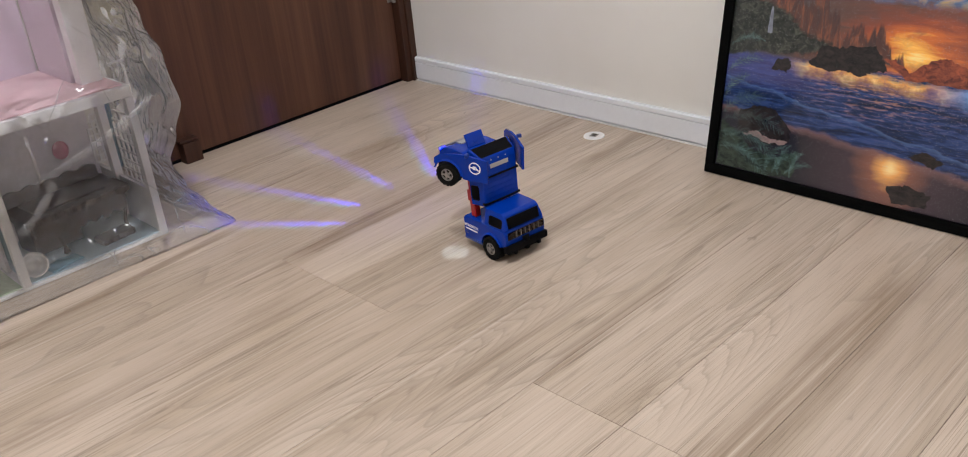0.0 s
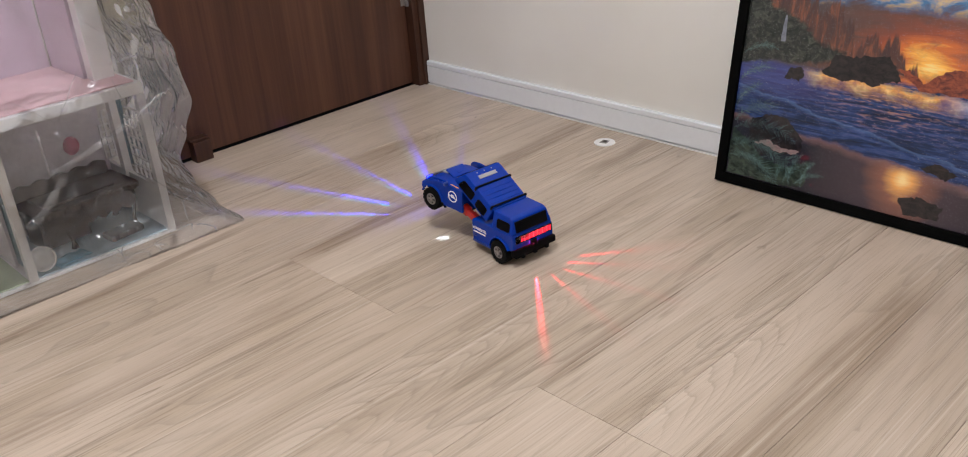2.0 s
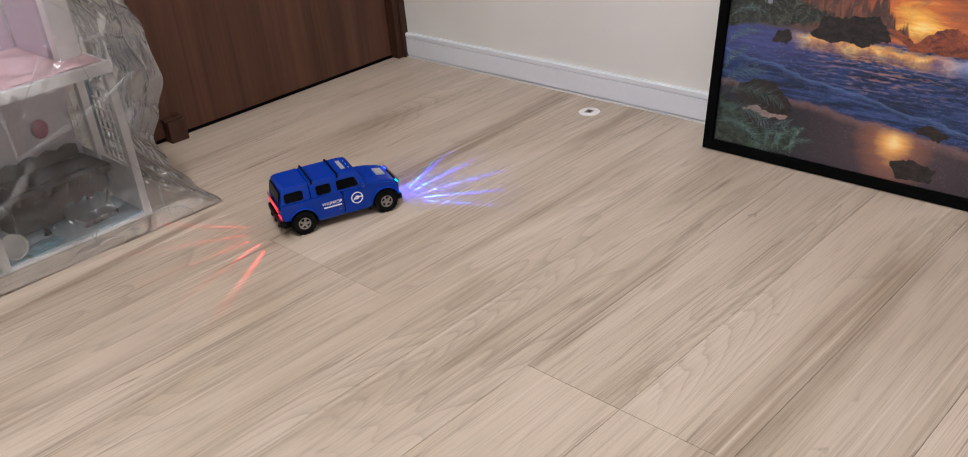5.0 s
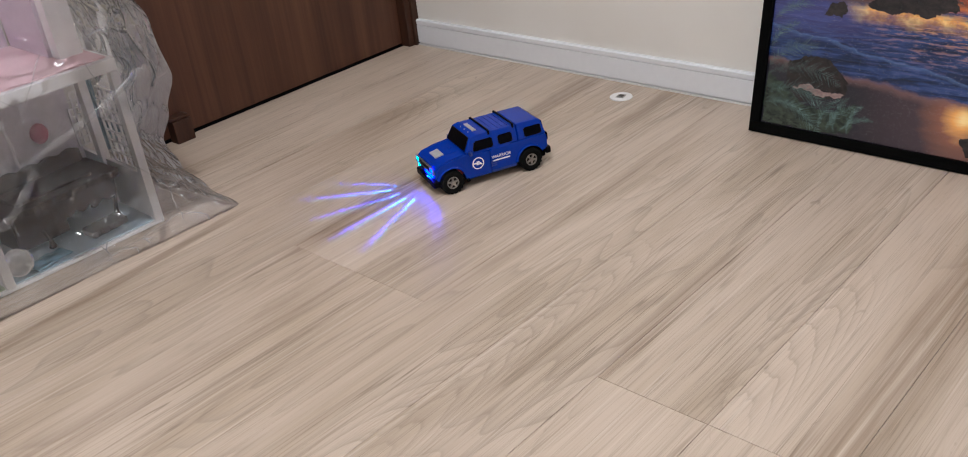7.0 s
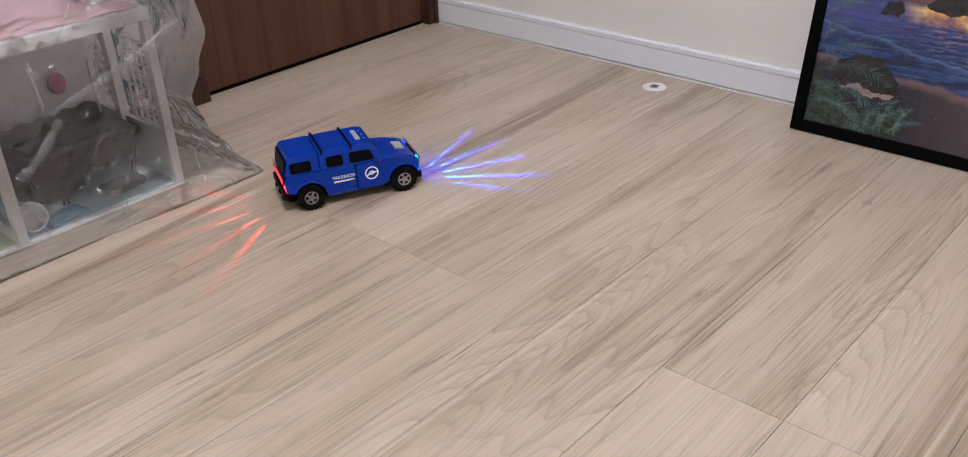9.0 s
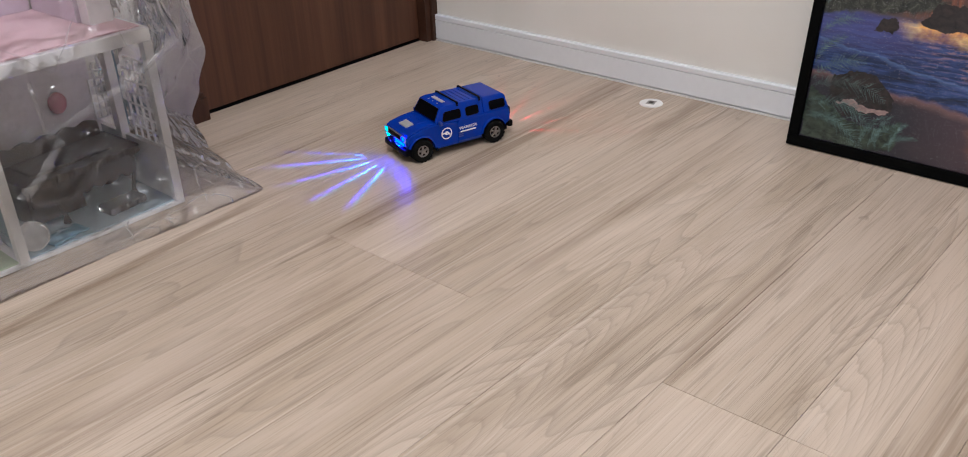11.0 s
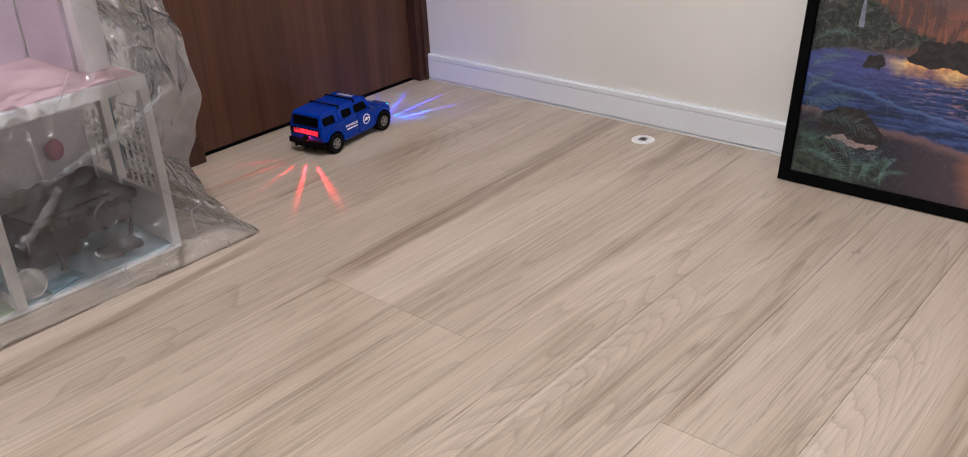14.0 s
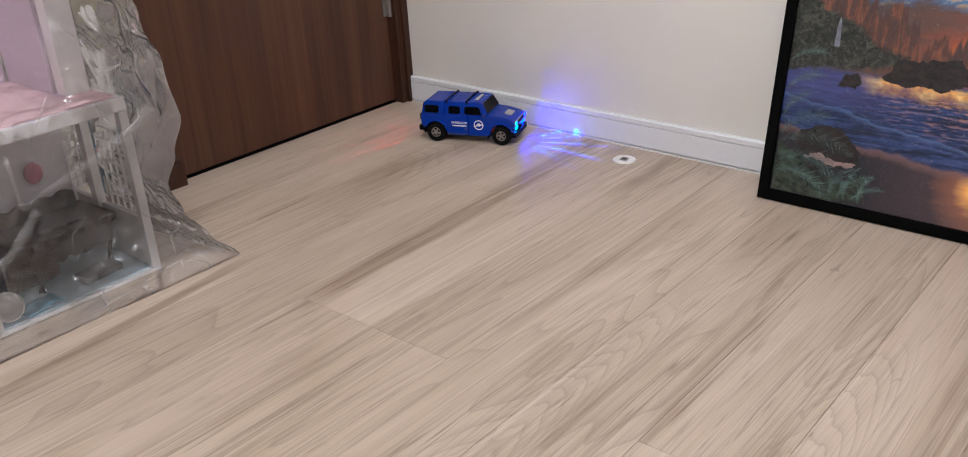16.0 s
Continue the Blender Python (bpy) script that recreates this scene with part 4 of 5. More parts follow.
def doubled_fold(x0, z0, x1, z1, width, seed):
    """A long narrow strip where the film lies doubled on itself."""
    bm = bmesh.new()
    rnd = random.Random(seed)
    n, last = 24, None
    along = Vector((x1 - x0, 0, z1 - z0))
    across = Vector((-along.z, 0, along.x)).normalized()
    for i in range(n + 1):
        k = i / n
        w = width * (0.75 + 0.35 * noise.noise(Vector((k * 4, seed, 0))))
        mid = Vector((x0, 1.538, z0)) + along * k + Vector((0, -0.004 * math.sin(math.pi * k), -0.006 * math.sin(math.pi * k)))
        row = [bm.verts.new(mid + across * w * u + Vector((0, 0.0025 * v, 0))) for u, v in ((-0.5, 1), (-0.15, -1 + rnd.uniform(-0.3, 0.3)), (0.2, -0.6), (0.5, 1))]
        if last:
            for j in range(3):
                bm.faces.new((last[j], row[j], row[j + 1], last[j + 1]))
        last = row
    return bm


for x0, z0, x1, z1, width, seed in ((0.33, 0.126, 0.414, 0.198, 0.021, 1), (0.392, 0.208, 0.638, 0.299, 0.018, 2), (0.392, 0.208, 0.389, 0.299, 0.008, 3)):
    part("doubled_fold", doubled_fold(x0, z0, x1, z1, width, seed), FILM_DOUBLE, bag, "whiter doubled fold of film", smooth=True)


# ---- the toy car ----
AXLE, TRACK, TYRE_R = 0.0815, 0.044, 0.0228
HINGE = Vector((-0.060, 0, 0.0960))
ATTACH = Vector((0.048, 0, 0.070))

car = thing("toy_car", "glossy blue plastic transforming toy off-road car on the floor", "toy car")


def arch(cx, cz, r, start, stop, steps=9):
    return [(cx + r * math.cos(radians(start + (stop - start) * i / steps)), cz + r * math.sin(radians(start + (stop - start) * i / steps))) for i in range(steps + 1)]


REAR_PROFILE = [(-0.119, 0.034), (-0.1205, 0.050), (-0.119, 0.062), (-0.116, 0.0655), (-0.005, 0.0655), (-0.0005, 0.060), (-0.0005, 0.0180), (-0.050, 0.0180)] + arch(-AXLE, 0.0228, 0.0275, 0, 158)
FRONT_PROFILE = [(0.0500, 0.0180), (0.0005, 0.0180), (0.0005, 0.0635), (0.046, 0.0680), (0.075, 0.0660), (0.095, 0.0620), (0.106, 0.0575), (0.1115, 0.052), (0.1125, 0.044), (0.1115, 0.033)] + arch(AXLE, 0.0228, 0.0275, 22, 180)
NOSE = -0.0080


def settle(bm):
    """Brings what stands above the waist line down to the low roof."""
    for v in bm.verts:
        if v.co.z > 0.066:
            v.co.z = 0.066 + (v.co.z - 0.066) * 0.87
    return bm


rear_body = part("rear_body", prism(REAR_PROFILE, 0.0480, bevel=0.0020), BLUE, car)
cabin = prism([(-0.1190, 0.0657), (-0.1120, 0.0965), (-0.106, 0.1010), (-0.0603, 0.1020), (-0.0603, 0.0657)], 0.0475, 0.0405, 0.066, 0.1, bevel=0.0028)
part("rear_cabin", settle(cabin), BLUE, rear_body)
roof = part("roof_panel", settle(prism([(-0.0597, 0.0656), (-0.0597, 0.1018), (0.022, 0.1025), (0.034, 0.1000), (0.0475, 0.0715), (0.0455, 0.0668), (0.010, 0.0640)], 0.0475, 0.0405, 0.066, 0.1, bevel=0.0024)), BLUE, car)
front_body = part("front_body", prism(FRONT_PROFILE, 0.0440, 0.0420, 0.03, 0.07, bevel=0.0030), BLUE, car)


def side_plate(x0, x1, z0, z1, side, thick=0.0012, slope=True, lean_front=0.0, out=0.0):
    """A thin plate on the sloping cabin side, with slanted front edge if wanted."""
    bm = bmesh.new()

    def y_at(z):
        return (0.0475 - 0.0070 * (z - 0.066) / 0.034 if slope else 0.0480) + out

    ring = [(x0, z0), (x1, z0), (x1 - lean_front, z1), (x0, z1)]
    a = [bm.verts.new((x, side * (y_at(z) - 0.0012), z)) for x, z in ring]
    b = [bm.verts.new((x, side * (y_at(z) + thick), z)) for x, z in ring]
    bm.faces.new(a), bm.faces.new(list(reversed(b)))
    for i in range(4):
        j = (i + 1) % 4
        bm.faces.new((a[j], a[i], b[i], b[j]))
    bmesh.ops.recalc_face_normals(bm, faces=bm.faces[:])
    bmesh.ops.bevel(bm, geom=[e for e in bm.edges if abs(e.verts[0].co.y - e.verts[1].co.y) > 0.0015], offset=0.0022, segments=2, affect="EDGES")
    return bm


for side in (1, -1):
    flare = bmesh.new()
    for i in range(12):
        a0, a1 = radians(4 + 12.8 * i), radians(4 + 12.8 * (i + 1))
        ends = [[flare.verts.new((-AXLE + r * math.cos(a), side * y, 0.0228 + r * math.sin(a))) for r, y in ((0.0272, 0.046), (0.0272, 0.0515), (0.0300, 0.0500), (0.0300, 0.046))] for a in (a0, a1)]
        for j in range(4):
            flare.faces.new((ends[0][j], ends[0][(j + 1) % 4], ends[1][(j + 1) % 4], ends[1][j]))
        if i in (0, 11):
            flare.faces.new(ends[0] if i == 0 else ends[1])
    bmesh.ops.recalc_face_normals(flare, faces=flare.faces[:])
    part("wheel_arch", flare, BLUE, rear_body)
    part("side_window", settle(side_plate(-0.110, -0.074, 0.0695, 0.0895, side, 0.0006)), GLASS_BLACK, rear_body, "black side window")
    part("side_window", settle(side_plate(-0.049, -0.020, 0.0695, 0.0895, side, 0.0006)), GLASS_BLACK, roof, "black side window")
    part("side_window", settle(side_plate(-0.009, 0.0335, 0.0695, 0.0900, side, 0.0006, lean_front=0.006)), GLASS_BLACK, roof, "black side window")
    part("sill", boxes((-0.052, side * 0.0478 - 0.0015, 0.0180, -0.001, side * 0.0478 + 0.0012, 0.0222), bevel=0.0008), BLUE_DARK, rear_body)
    part("vent", boxes(*[(-0.012, side * 0.0480 - 0.0006, z, -0.001, side * 0.0480 + 0.0006, z + 0.0018) for z in (0.030, 0.034, 0.038)]), BLUE_DARK, rear_body)
part("windscreen", settle(prism([(0.0342, 0.0988), (0.0352, 0.0990), (0.0478, 0.0732), (0.0468, 0.0728)], 0.0415, 0.0370, 0.07, 0.1)), GLASS_BLACK, roof, "black windscreen")
part("roof_strip", settle(boxes((0.011, -0.021, 0.1015, 0.0190, 0.021, 0.1038), bevel=0.0004)), SILVER, roof, "silver sticker strip")
for y in (-0.017, 0.0, 0.017):
    dot = bmesh.new()
    bmesh.ops.create_uvsphere(dot, u_segments=10, v_segments=6, radius=0.0012, matrix=pose(0.0262, y, 0.0970))
    part("marker_lamp", dot, SILVER, roof, "tiny silver marker lamp", smooth=True)
for x in (-0.054, -0.004):
    rack = settle(boxes((x - 0.0016, -0.0400, 0.1035, x + 0.0016, 0.0400, 0.1062), (x - 0.0020, -0.0425, 0.0960, x + 0.0020, -0.0385, 0.1052), (x - 0.0020, 0.0385, 0.0960, x + 0.0020, 0.0425, 0.1052), bevel=0.0006))
    part("roof_bar", rack, BLACK, roof, "black roof bar")
part("roof_rib", settle(boxes(*[(-0.047 + 0.010 * i, -0.035, 0.1010, -0.0458 + 0.010 * i, 0.035, 0.1029) for i in range(4)])), BLUE, roof)
# rear end
part("rear_window", settle(boxes((-0.1200, -0.037, 0.0690, -0.1165, 0.037, 0.0925), bevel=0.001)), GLASS_BLACK, rear_body, "black rear window", at=pose(-0.1185, 0, 0.07) @ pose(0, 0, 0, 0, 11, 0) @ pose(0.1185, 0, -0.07))
part("rear_bumper", boxes((-0.1255, -0.0500, 0.0245, -0.1155, 0.0500, 0.0375), (-0.118, -0.040, 0.016, -0.09, 0.040, 0.028), bevel=0.0018), BLACK, rear_body, "black rear bumper")
for y0, y1 in ((-0.004, 0.004), (-0.032, -0.025), (0.025, 0.032)):
    part("tow_hook", boxes((-0.1268, y0, 0.0185, -0.1205, y1, 0.0255), bevel=0.001), BLACK, rear_body)
part("underbody", boxes((-0.055, -0.043, 0.0145, 0.0, 0.043, 0.0230), bevel=0.001), BLACK, rear_body, "black underbody")
part("tail_lens", boxes((-0.1238, -0.0435, 0.0495, -0.1229, 0.0435, 0.0640)), LENS, rear_body, "clear tail lamp lens")
part("tail_ribs", boxes(*[(-0.1244, -0.030 + 0.0105 * i, 0.0505, -0.1236, -0.0291 + 0.0105 * i, 0.0625) for i in range(6)]), CHROME, rear_body, "silver tail lamp ribs")
# front end
grille = bmesh.new()
for y0, z0, y1, z1 in ((-0.043, 0.0545, 0.043, 0.0565), (-0.043, 0.0425, 0.043, 0.0445), (-0.043, 0.0425, -0.041, 0.0565), (0.041, 0.0425, 0.043, 0.0565), (-0.028, 0.0425, -0.0265, 0.0565), (0.0265, 0.0425, 0.028, 0.0565)):
    box_into(grille, 0.1115, y0, z0, 0.1150, y1, z1)
bmesh.ops.bevel(grille, geom=grille.edges[:], offset=0.0005, segments=1, affect="EDGES")
part("grille_frame", grille, CHROME, front_body, "silver grille frame")
part("grille", boxes((0.1095, -0.0262, 0.0447, 0.1128, 0.0262, 0.0543)), BLACK, front_body, "black grille")
part("headlight", boxes((0.1095, 0.029, 0.0455, 0.1138, 0.0400, 0.0535), bevel=0.0008), BLUE_GLOW, front_body, "headlight glowing blue")
part("headlight", boxes((0.1095, -0.0400, 0.0455, 0.1138, -0.029, 0.0535), bevel=0.0008), CYAN_GLOW, front_body, "headlight glowing cyan")
part("light_bar", boxes((0.1110, 0.000, 0.0352, 0.1138, 0.034, 0.0412), bevel=0.0006), BLUE_GLOW, front_body, "light bar glowing blue")
part("light_bar", boxes((0.1110, -0.036, 0.0352, 0.1138, -0.0215, 0.0412), bevel=0.0006), CYAN_GLOW, front_body, "light bar glowing cyan")
part("front_bumper", boxes((0.100, -0.0450, 0.0165, 0.1160, 0.0450, 0.0290), bevel=0.0025), BLACK, front_body, "black front bumper")
part("hood_sticker", boxes((0.079, -0.015, 0.0630, 0.096, 0.015, 0.0660), bevel=0.0006), SILVER, front_body, "silver bonnet plate", at=pose(0.088, 0, 0.0635) @ pose(0, 0, 0, 0, 11, 0) @ pose(-0.088, 0, -0.0635))
for side in (1, -1):
    part("shoulder_peg", boxes((0.012, side * 0.041 - 0.003, 0.0620, 0.036, side * 0.041 + 0.003, 0.0668), bevel=0.001), ORANGE, front_body, "orange plastic peg")
part("front_underbody", boxes((0.003, -0.036, 0.0135, 0.050, 0.036, 0.0230), bevel=0.001), BLACK, front_body, "black underbody")
bonnet = part("bonnet_flap", boxes((0.0, -0.020, -0.0025, 0.026, 0.020, 0.0012), (0.006, -0.005, 0.0012, 0.011, 0.005, 0.0022), bevel=0.0010), BLUE, car)
BONNET_AT = Vector((0.052, 0, 0.0677))


# side doors with a round badge
def badge():
    bm = bmesh.new()
    for i in range(28):
        a0, a1 = 2 * math.pi * i / 28, 2 * math.pi * (i + 1) / 28
        q = [bm.verts.new((r * math.cos(a), 0, r * math.sin(a))) for r, a in ((0.0118, a0), (0.0118, a1), (0.0098, a1), (0.0098, a0))]
        bm.faces.new(q)
    for pts in ([(-0.009, -0.004), (-0.002, 0.004), (0.001, 0.004), (-0.006, -0.004)], [(-0.002, 0.004), (0.003, 0.004), (0.003, -0.003), (0.0005, -0.003)], [(0.003, 0.002), (0.0115, 0.002), (0.0095, -0.0005), (0.003, -0.0005)], [(-0.006, -0.001), (0.004, -0.001), (0.003, -0.003), (-0.007, -0.003)]):
        bm.faces.new([bm.verts.new((x, 0, z)) for x, z in pts])
    r = bmesh.ops.extrude_face_region(bm, geom=bm.faces[:])
    bmesh.ops.translate(bm, vec=(0, 0.0005, 0), verts=[v for v in r["geom"] if isinstance(v, bmesh.types.BMVert)])
    bmesh.ops.recalc_face_normals(bm, faces=bm.faces[:])
    return bm


doors = []
ARM_PROFILE = [(0.0500, 0.0180), (0.0008, 0.0180), (0.0008, 0.0632), (0.046, 0.0672), (0.075, 0.0640), (0.100, 0.0580), (0.1095, 0.0510), (0.1110, 0.040)] + arch(AXLE, 0.0228, 0.0275, 30, 178)
for side in (1, -1):
    bm = prism(ARM_PROFILE, 0.0022, bevel=0.0008)
    for v in bm.verts:
        v.co.y += side * 0.0463
    d = part("side_arm", bm, BLUE, car)
    flare = bmesh.new()
    for i in range(12):
        a0, a1 = radians(20 + 13 * i), radians(20 + 13 * (i + 1))
        ends = [[flare.verts.new((AXLE + r * math.cos(a), side * y, 0.0228 + r * math.sin(a))) for r, y in ((0.0272, 0.046), (0.0272, 0.0515), (0.0300, 0.0500), (0.0300, 0.046))] for a in (a0, a1)]
        for j in range(4):
            flare.faces.new((ends[0][j], ends[0][(j + 1) % 4], ends[1][(j + 1) % 4], ends[1][j]))
        if i in (0, 11):
            flare.faces.new(ends[0] if i == 0 else ends[1])
    bmesh.ops.recalc_face_normals(flare, faces=flare.faces[:])
    part("wheel_arch", flare, BLUE, d)
    part("mirror", boxes((0.037, side * 0.0515 - 0.0045, 0.0655, 0.0425, side * 0.0515 + 0.0045, 0.0720), bevel=0.001), BLUE_DARK, d, "dark blue wing mirror")
    part("badge", badge(), WHITE_INK, d, "round white badge", at=pose(0.0260, side * 0.0486 - (0.0005 if side < 0 else 0), 0.0450))
    doors.append((side, d))


# lettering on the rear sides
def lettering(text, size):
    cu = bpy.data.curves.new("lettering", "FONT")
    cu.body, cu.size, cu.extrude, cu.align_x, cu.align_y = text, size, 0.0002, "CENTER", "CENTER"
    ob = bpy.data.objects.new("lettering", cu)
    me = bpy.data.meshes.new_from_object(ob)
    bpy.data.objects.remove(ob)
    return me


for side in (1, -1):
    me = lettering("WARRIOR", 0.0088)
    me.materials.append(WHITE_INK)
    word = new("lettering", me)
    word.parent = rear_body
    word.matrix_basis = pose(-0.0225, side * 0.0482, 0.0475, 90, 0, 0 if side < 0 else 180)
    tagged(word, "white lettering")
    part("sticker", boxes((-0.040, side * 0.0482 - 0.0004, 0.0392, -0.005, side * 0.0482 + 0.0004, 0.0418)), WHITE_INK, rear_body, "white sticker bar")


# red limbs that lift the front
arms = []
for side in (1, -1):
    limb = boxes((0.0, -0.0050, -0.0060, 0.055, 0.0050, 0.0070), (0.050, -0.0065, -0.0085, 0.072, 0.0065, 0.0085), (0.070, -0.0045, -0.0055, 0.112, 0.0045, 0.0060), (0.020, -0.0062, -0.0030, 0.040, 0.0062, 0.0085), bevel=0.0015)
    arms.append((side, part("red_limb", limb, RED, car, "red plastic limb")))
ARM_AT, ARM_TO = Vector((-0.022, 0, 0.046)), Vector((0.034, 0, 0.036))


# wheels: tyre with tread blocks, and a five-spoke rim
def tyre_mesh():
    bm = bmesh.new()
    prof = [(0.0112, -0.0085), (0.0190, -0.0098), (0.0218, -0.0085), (0.0224, -0.0040), (0.0224, 0.0040), (0.0218, 0.0085), (0.0190, 0.0098), (0.0112, 0.0085)]
    n = 36
    rings = []
    for i in range(n):
        a = 2 * math.pi * i / n
        rings.append([bm.verts.new((r * math.cos(a), y, r * math.sin(a))) for r, y in prof])
    for i in range(n):
        a, b = rings[i], rings[(i + 1) % n]
        for j in range(len(prof)):
            k = (j + 1) % len(prof)
            bm.faces.new((a[j], a[k], b[k], b[j]))
    for i in range(18):
        a = 360 * i / 18
        for y0, y1, s in ((-0.0090, -0.0005, 0), (0.0005, 0.0090, 10)):
            vs = box_into(bm, 0.0215, y0, -0.0022, 0.0229, y1, 0.0022)
            bmesh.ops.transform(bm, matrix=pose(0, 0, 0, 0, a + s, 0), verts=vs)
    bmesh.ops.recalc_face_normals(bm, faces=bm.faces[:])
    return bm


def rim_mesh(side):
    bm = bmesh.new()
    m = pose(0, side * 0.0078, 0, 90, 0, 0)
    cylinder_into(bm, pose(0, side * 0.0040, 0, 90, 0, 0), 0.0117, 0.0117, 0.006, 28, 1)
    n = 28
    ring = []
    for i in range(n):
        a = 2 * math.pi * i / n
        ring.append([bm.verts.new((r * math.cos(a), side * y, r * math.sin(a))) for r, y in ((0.0118, 0.0070), (0.0118, 0.0092), (0.0102, 0.0092), (0.0097, 0.0070))])
    for i in range(n):
        a, b = ring[i], ring[(i + 1) % n]
        for j in range(4):
            bm.faces.new((a[j], a[(j + 1) % 4], b[(j + 1) % 4], b[j]))
    for i in range(5):
        vs = box_into(bm, 0.002, -0.0014, -0.0018, 0.0104, 0.0014, 0.0018)
        bmesh.ops.transform(bm, matrix=pose(0, side * 0.0080, 0, 0, 72 * i, 0), verts=vs)
    cylinder_into(bm, pose(0, side * 0.0085, 0, 90, 0, 0), 0.0042, 0.0042, 0.004, 16)
    bmesh.ops.recalc_face_normals(bm, faces=bm.faces[:])
    return bm


wheels = []
for fore in (1, -1):
    for side in (1, -1):
        w = part("wheel", tyre_mesh(), RUBBER, car, "black rubber tyre", at=pose(fore * AXLE, side * TRACK, TYRE_R))
        part("rim", rim_mesh(side), [CHROME, BLACK], w, "silver five-spoke rim")
        wheels.append((fore, side, w))


# lamps that throw fans of light through slits
def slit_housing(radius, slits, low, high, up=0.0030):
    """A dark half-round lamp housing about +x, open at upright slits between two angles below the level; a slit is its angle and its half widths below and above."""
    bm = bmesh.new()
    z0, z1 = -radius * math.tan(radians(high)), -radius * math.tan(radians(low))
    zb = z0 - 0.0012
    edges = [(-90.0, -90.0)]
    for a, narrow, wide in sorted(slits):
        edges += [(a - narrow, a - wide), (a + narrow, a + wide)]
    edges.append((90.0, 90.0))
    fine = []
    for i, (a, b) in enumerate(zip(edges, edges[1:])):
        n = max(1, int((b[0] - a[0]) / 9))
        cut = [tuple(p + (q - p) * k / n for p, q in zip(a, b)) for k in range(n + 1)]
        fine += [(p, q, i % 2 == 1) for p, q in zip(cut, cut[1:])]

    def ring(t, z):
        return (radius * math.cos(radians(t)), radius * math.sin(radians(t)), z)

    for a, b, is_slit in fine:
        for lo, hi, p, q in ((zb, z0, 0, 0), (z0, z1, 0, 1), (z1, up, 1, 1)):
            if is_slit and lo == z0:
                continue
            bm.faces.new([bm.verts.new(v) for v in (ring(a[p], lo), ring(b[p], lo), ring(b[q], hi), ring(a[q], hi))])
    for z in (zb, up):
        rim = [ring(a[0], z) for a, _, _ in fine] + [(0, radius, z), (-0.001, radius, z), (-0.001, -radius, z)]
        bm.faces.new([bm.verts.new(p) for p in rim])
    box_into(bm, -0.0022, -radius, zb, -0.001, radius, up)
    return bm


def die(bm, x, y, z, s, mat):
    box_into(bm, x - s / 2, y - s / 2, z - s / 2, x + s / 2, y + s / 2, z + s / 2, mat)


front_lamp = part("fan_lamp", slit_housing(0.0080, ((-40, 0.4, 0.3), (-22, 1.1, 0.9), (1, 1.1, 0.9), (24, 1.1, 0.9), (43, 0.9, 0.8)), 9.5, 35), BLACK, front_body, "dark slit lamp housing", at=pose(0.1128, -0.012, 0.0385))
glow = bmesh.new()
die(glow, 0, 0.00024, 0, 0.0003, 0)
die(glow, 0, -0.00024, 0, 0.0002, 1)
part("lamp_dies", glow, [BLUE_DIE, CYAN_DIE], front_body, "lit blue light source", at=pose(0.1128, -0.012, 0.0385))
part("rear_fan_lamp", slit_housing(0.0075, ((-38, 0.8, 1.0), (-13, 0.9, 1.1), (14, 0.9, 1.1), (38, 0.9, 1.1), (56, 1.2, 1.8)), 7.5, 33), BLACK, rear_body, "dark slit lamp housing", at=pose(-0.1200, 0, 0.0415, 0, 0, 180))
board = bmesh.new()
die(board, -0.1200, 0, 0.0415, 0.0003, 0)
for i in range(12):
    y = -0.0395 + 0.0060 * i
    box_into(board, -0.12425, y + 0.0004 * (i % 3), 0.0512 + 0.0006 * (i % 2), -0.1239, y + 0.0049, 0.0560, 1)
    box_into(board, -0.12425, y, 0.0567, -0.1239, y + 0.0046, 0.0618 - 0.0007 * ((i + 1) % 2), 2 if i > 8 else 1)
tail_board = part("tail_light_board", board, [RED_DIE, RED_GLOW, RED_DIM], car, "red tail light source")


def badge_projector():
    """A small tube that throws a round badge of light downwards through a cut plate."""
    bm = bmesh.new()
    n, r, deep = 20, 0.0030, 0.0080
    for i in range(n):
        a, b = 2 * math.pi * i / n, 2 * math.pi * (i + 1) / n
        ca, sa, cb, sb = math.cos(a), math.sin(a), math.cos(b), math.sin(b)
        quads = [[(r * ca, r * sa, 0.001), (r * cb, r * sb, 0.001), (r * cb, r * sb, -deep), (r * ca, r * sa, -deep)]]
        quads.append([(r * ca, r * sa, -deep), (r * cb, r * sb, -deep), (0.0013 * cb, 0.0013 * sb, -deep), (0.0013 * ca, 0.0013 * sa, -deep)])
        quads.append([(k * c, k * s, -deep) for k, c, s in ((0.00115, ca, sa), (0.00115, cb, sb), (0.0010, cb, sb), (0.0010, ca, sa))])
        for q in quads:
            bm.faces.new([bm.verts.new(p) for p in q])
    bm.faces.new([bm.verts.new((r * math.cos(2 * math.pi * i / n), r * math.sin(2 * math.pi * i / n), 0.001)) for i in range(n)])
    for a in (20, 75, 140, 200, 260, 320):
        pts = [(0.0010, a - 19), (0.0010, a + 19), (0.0002, a)]
        bm.faces.new([bm.verts.new((k * math.cos(radians(t)), k * math.sin(radians(t)), -deep)) for k, t in pts])
    return bm


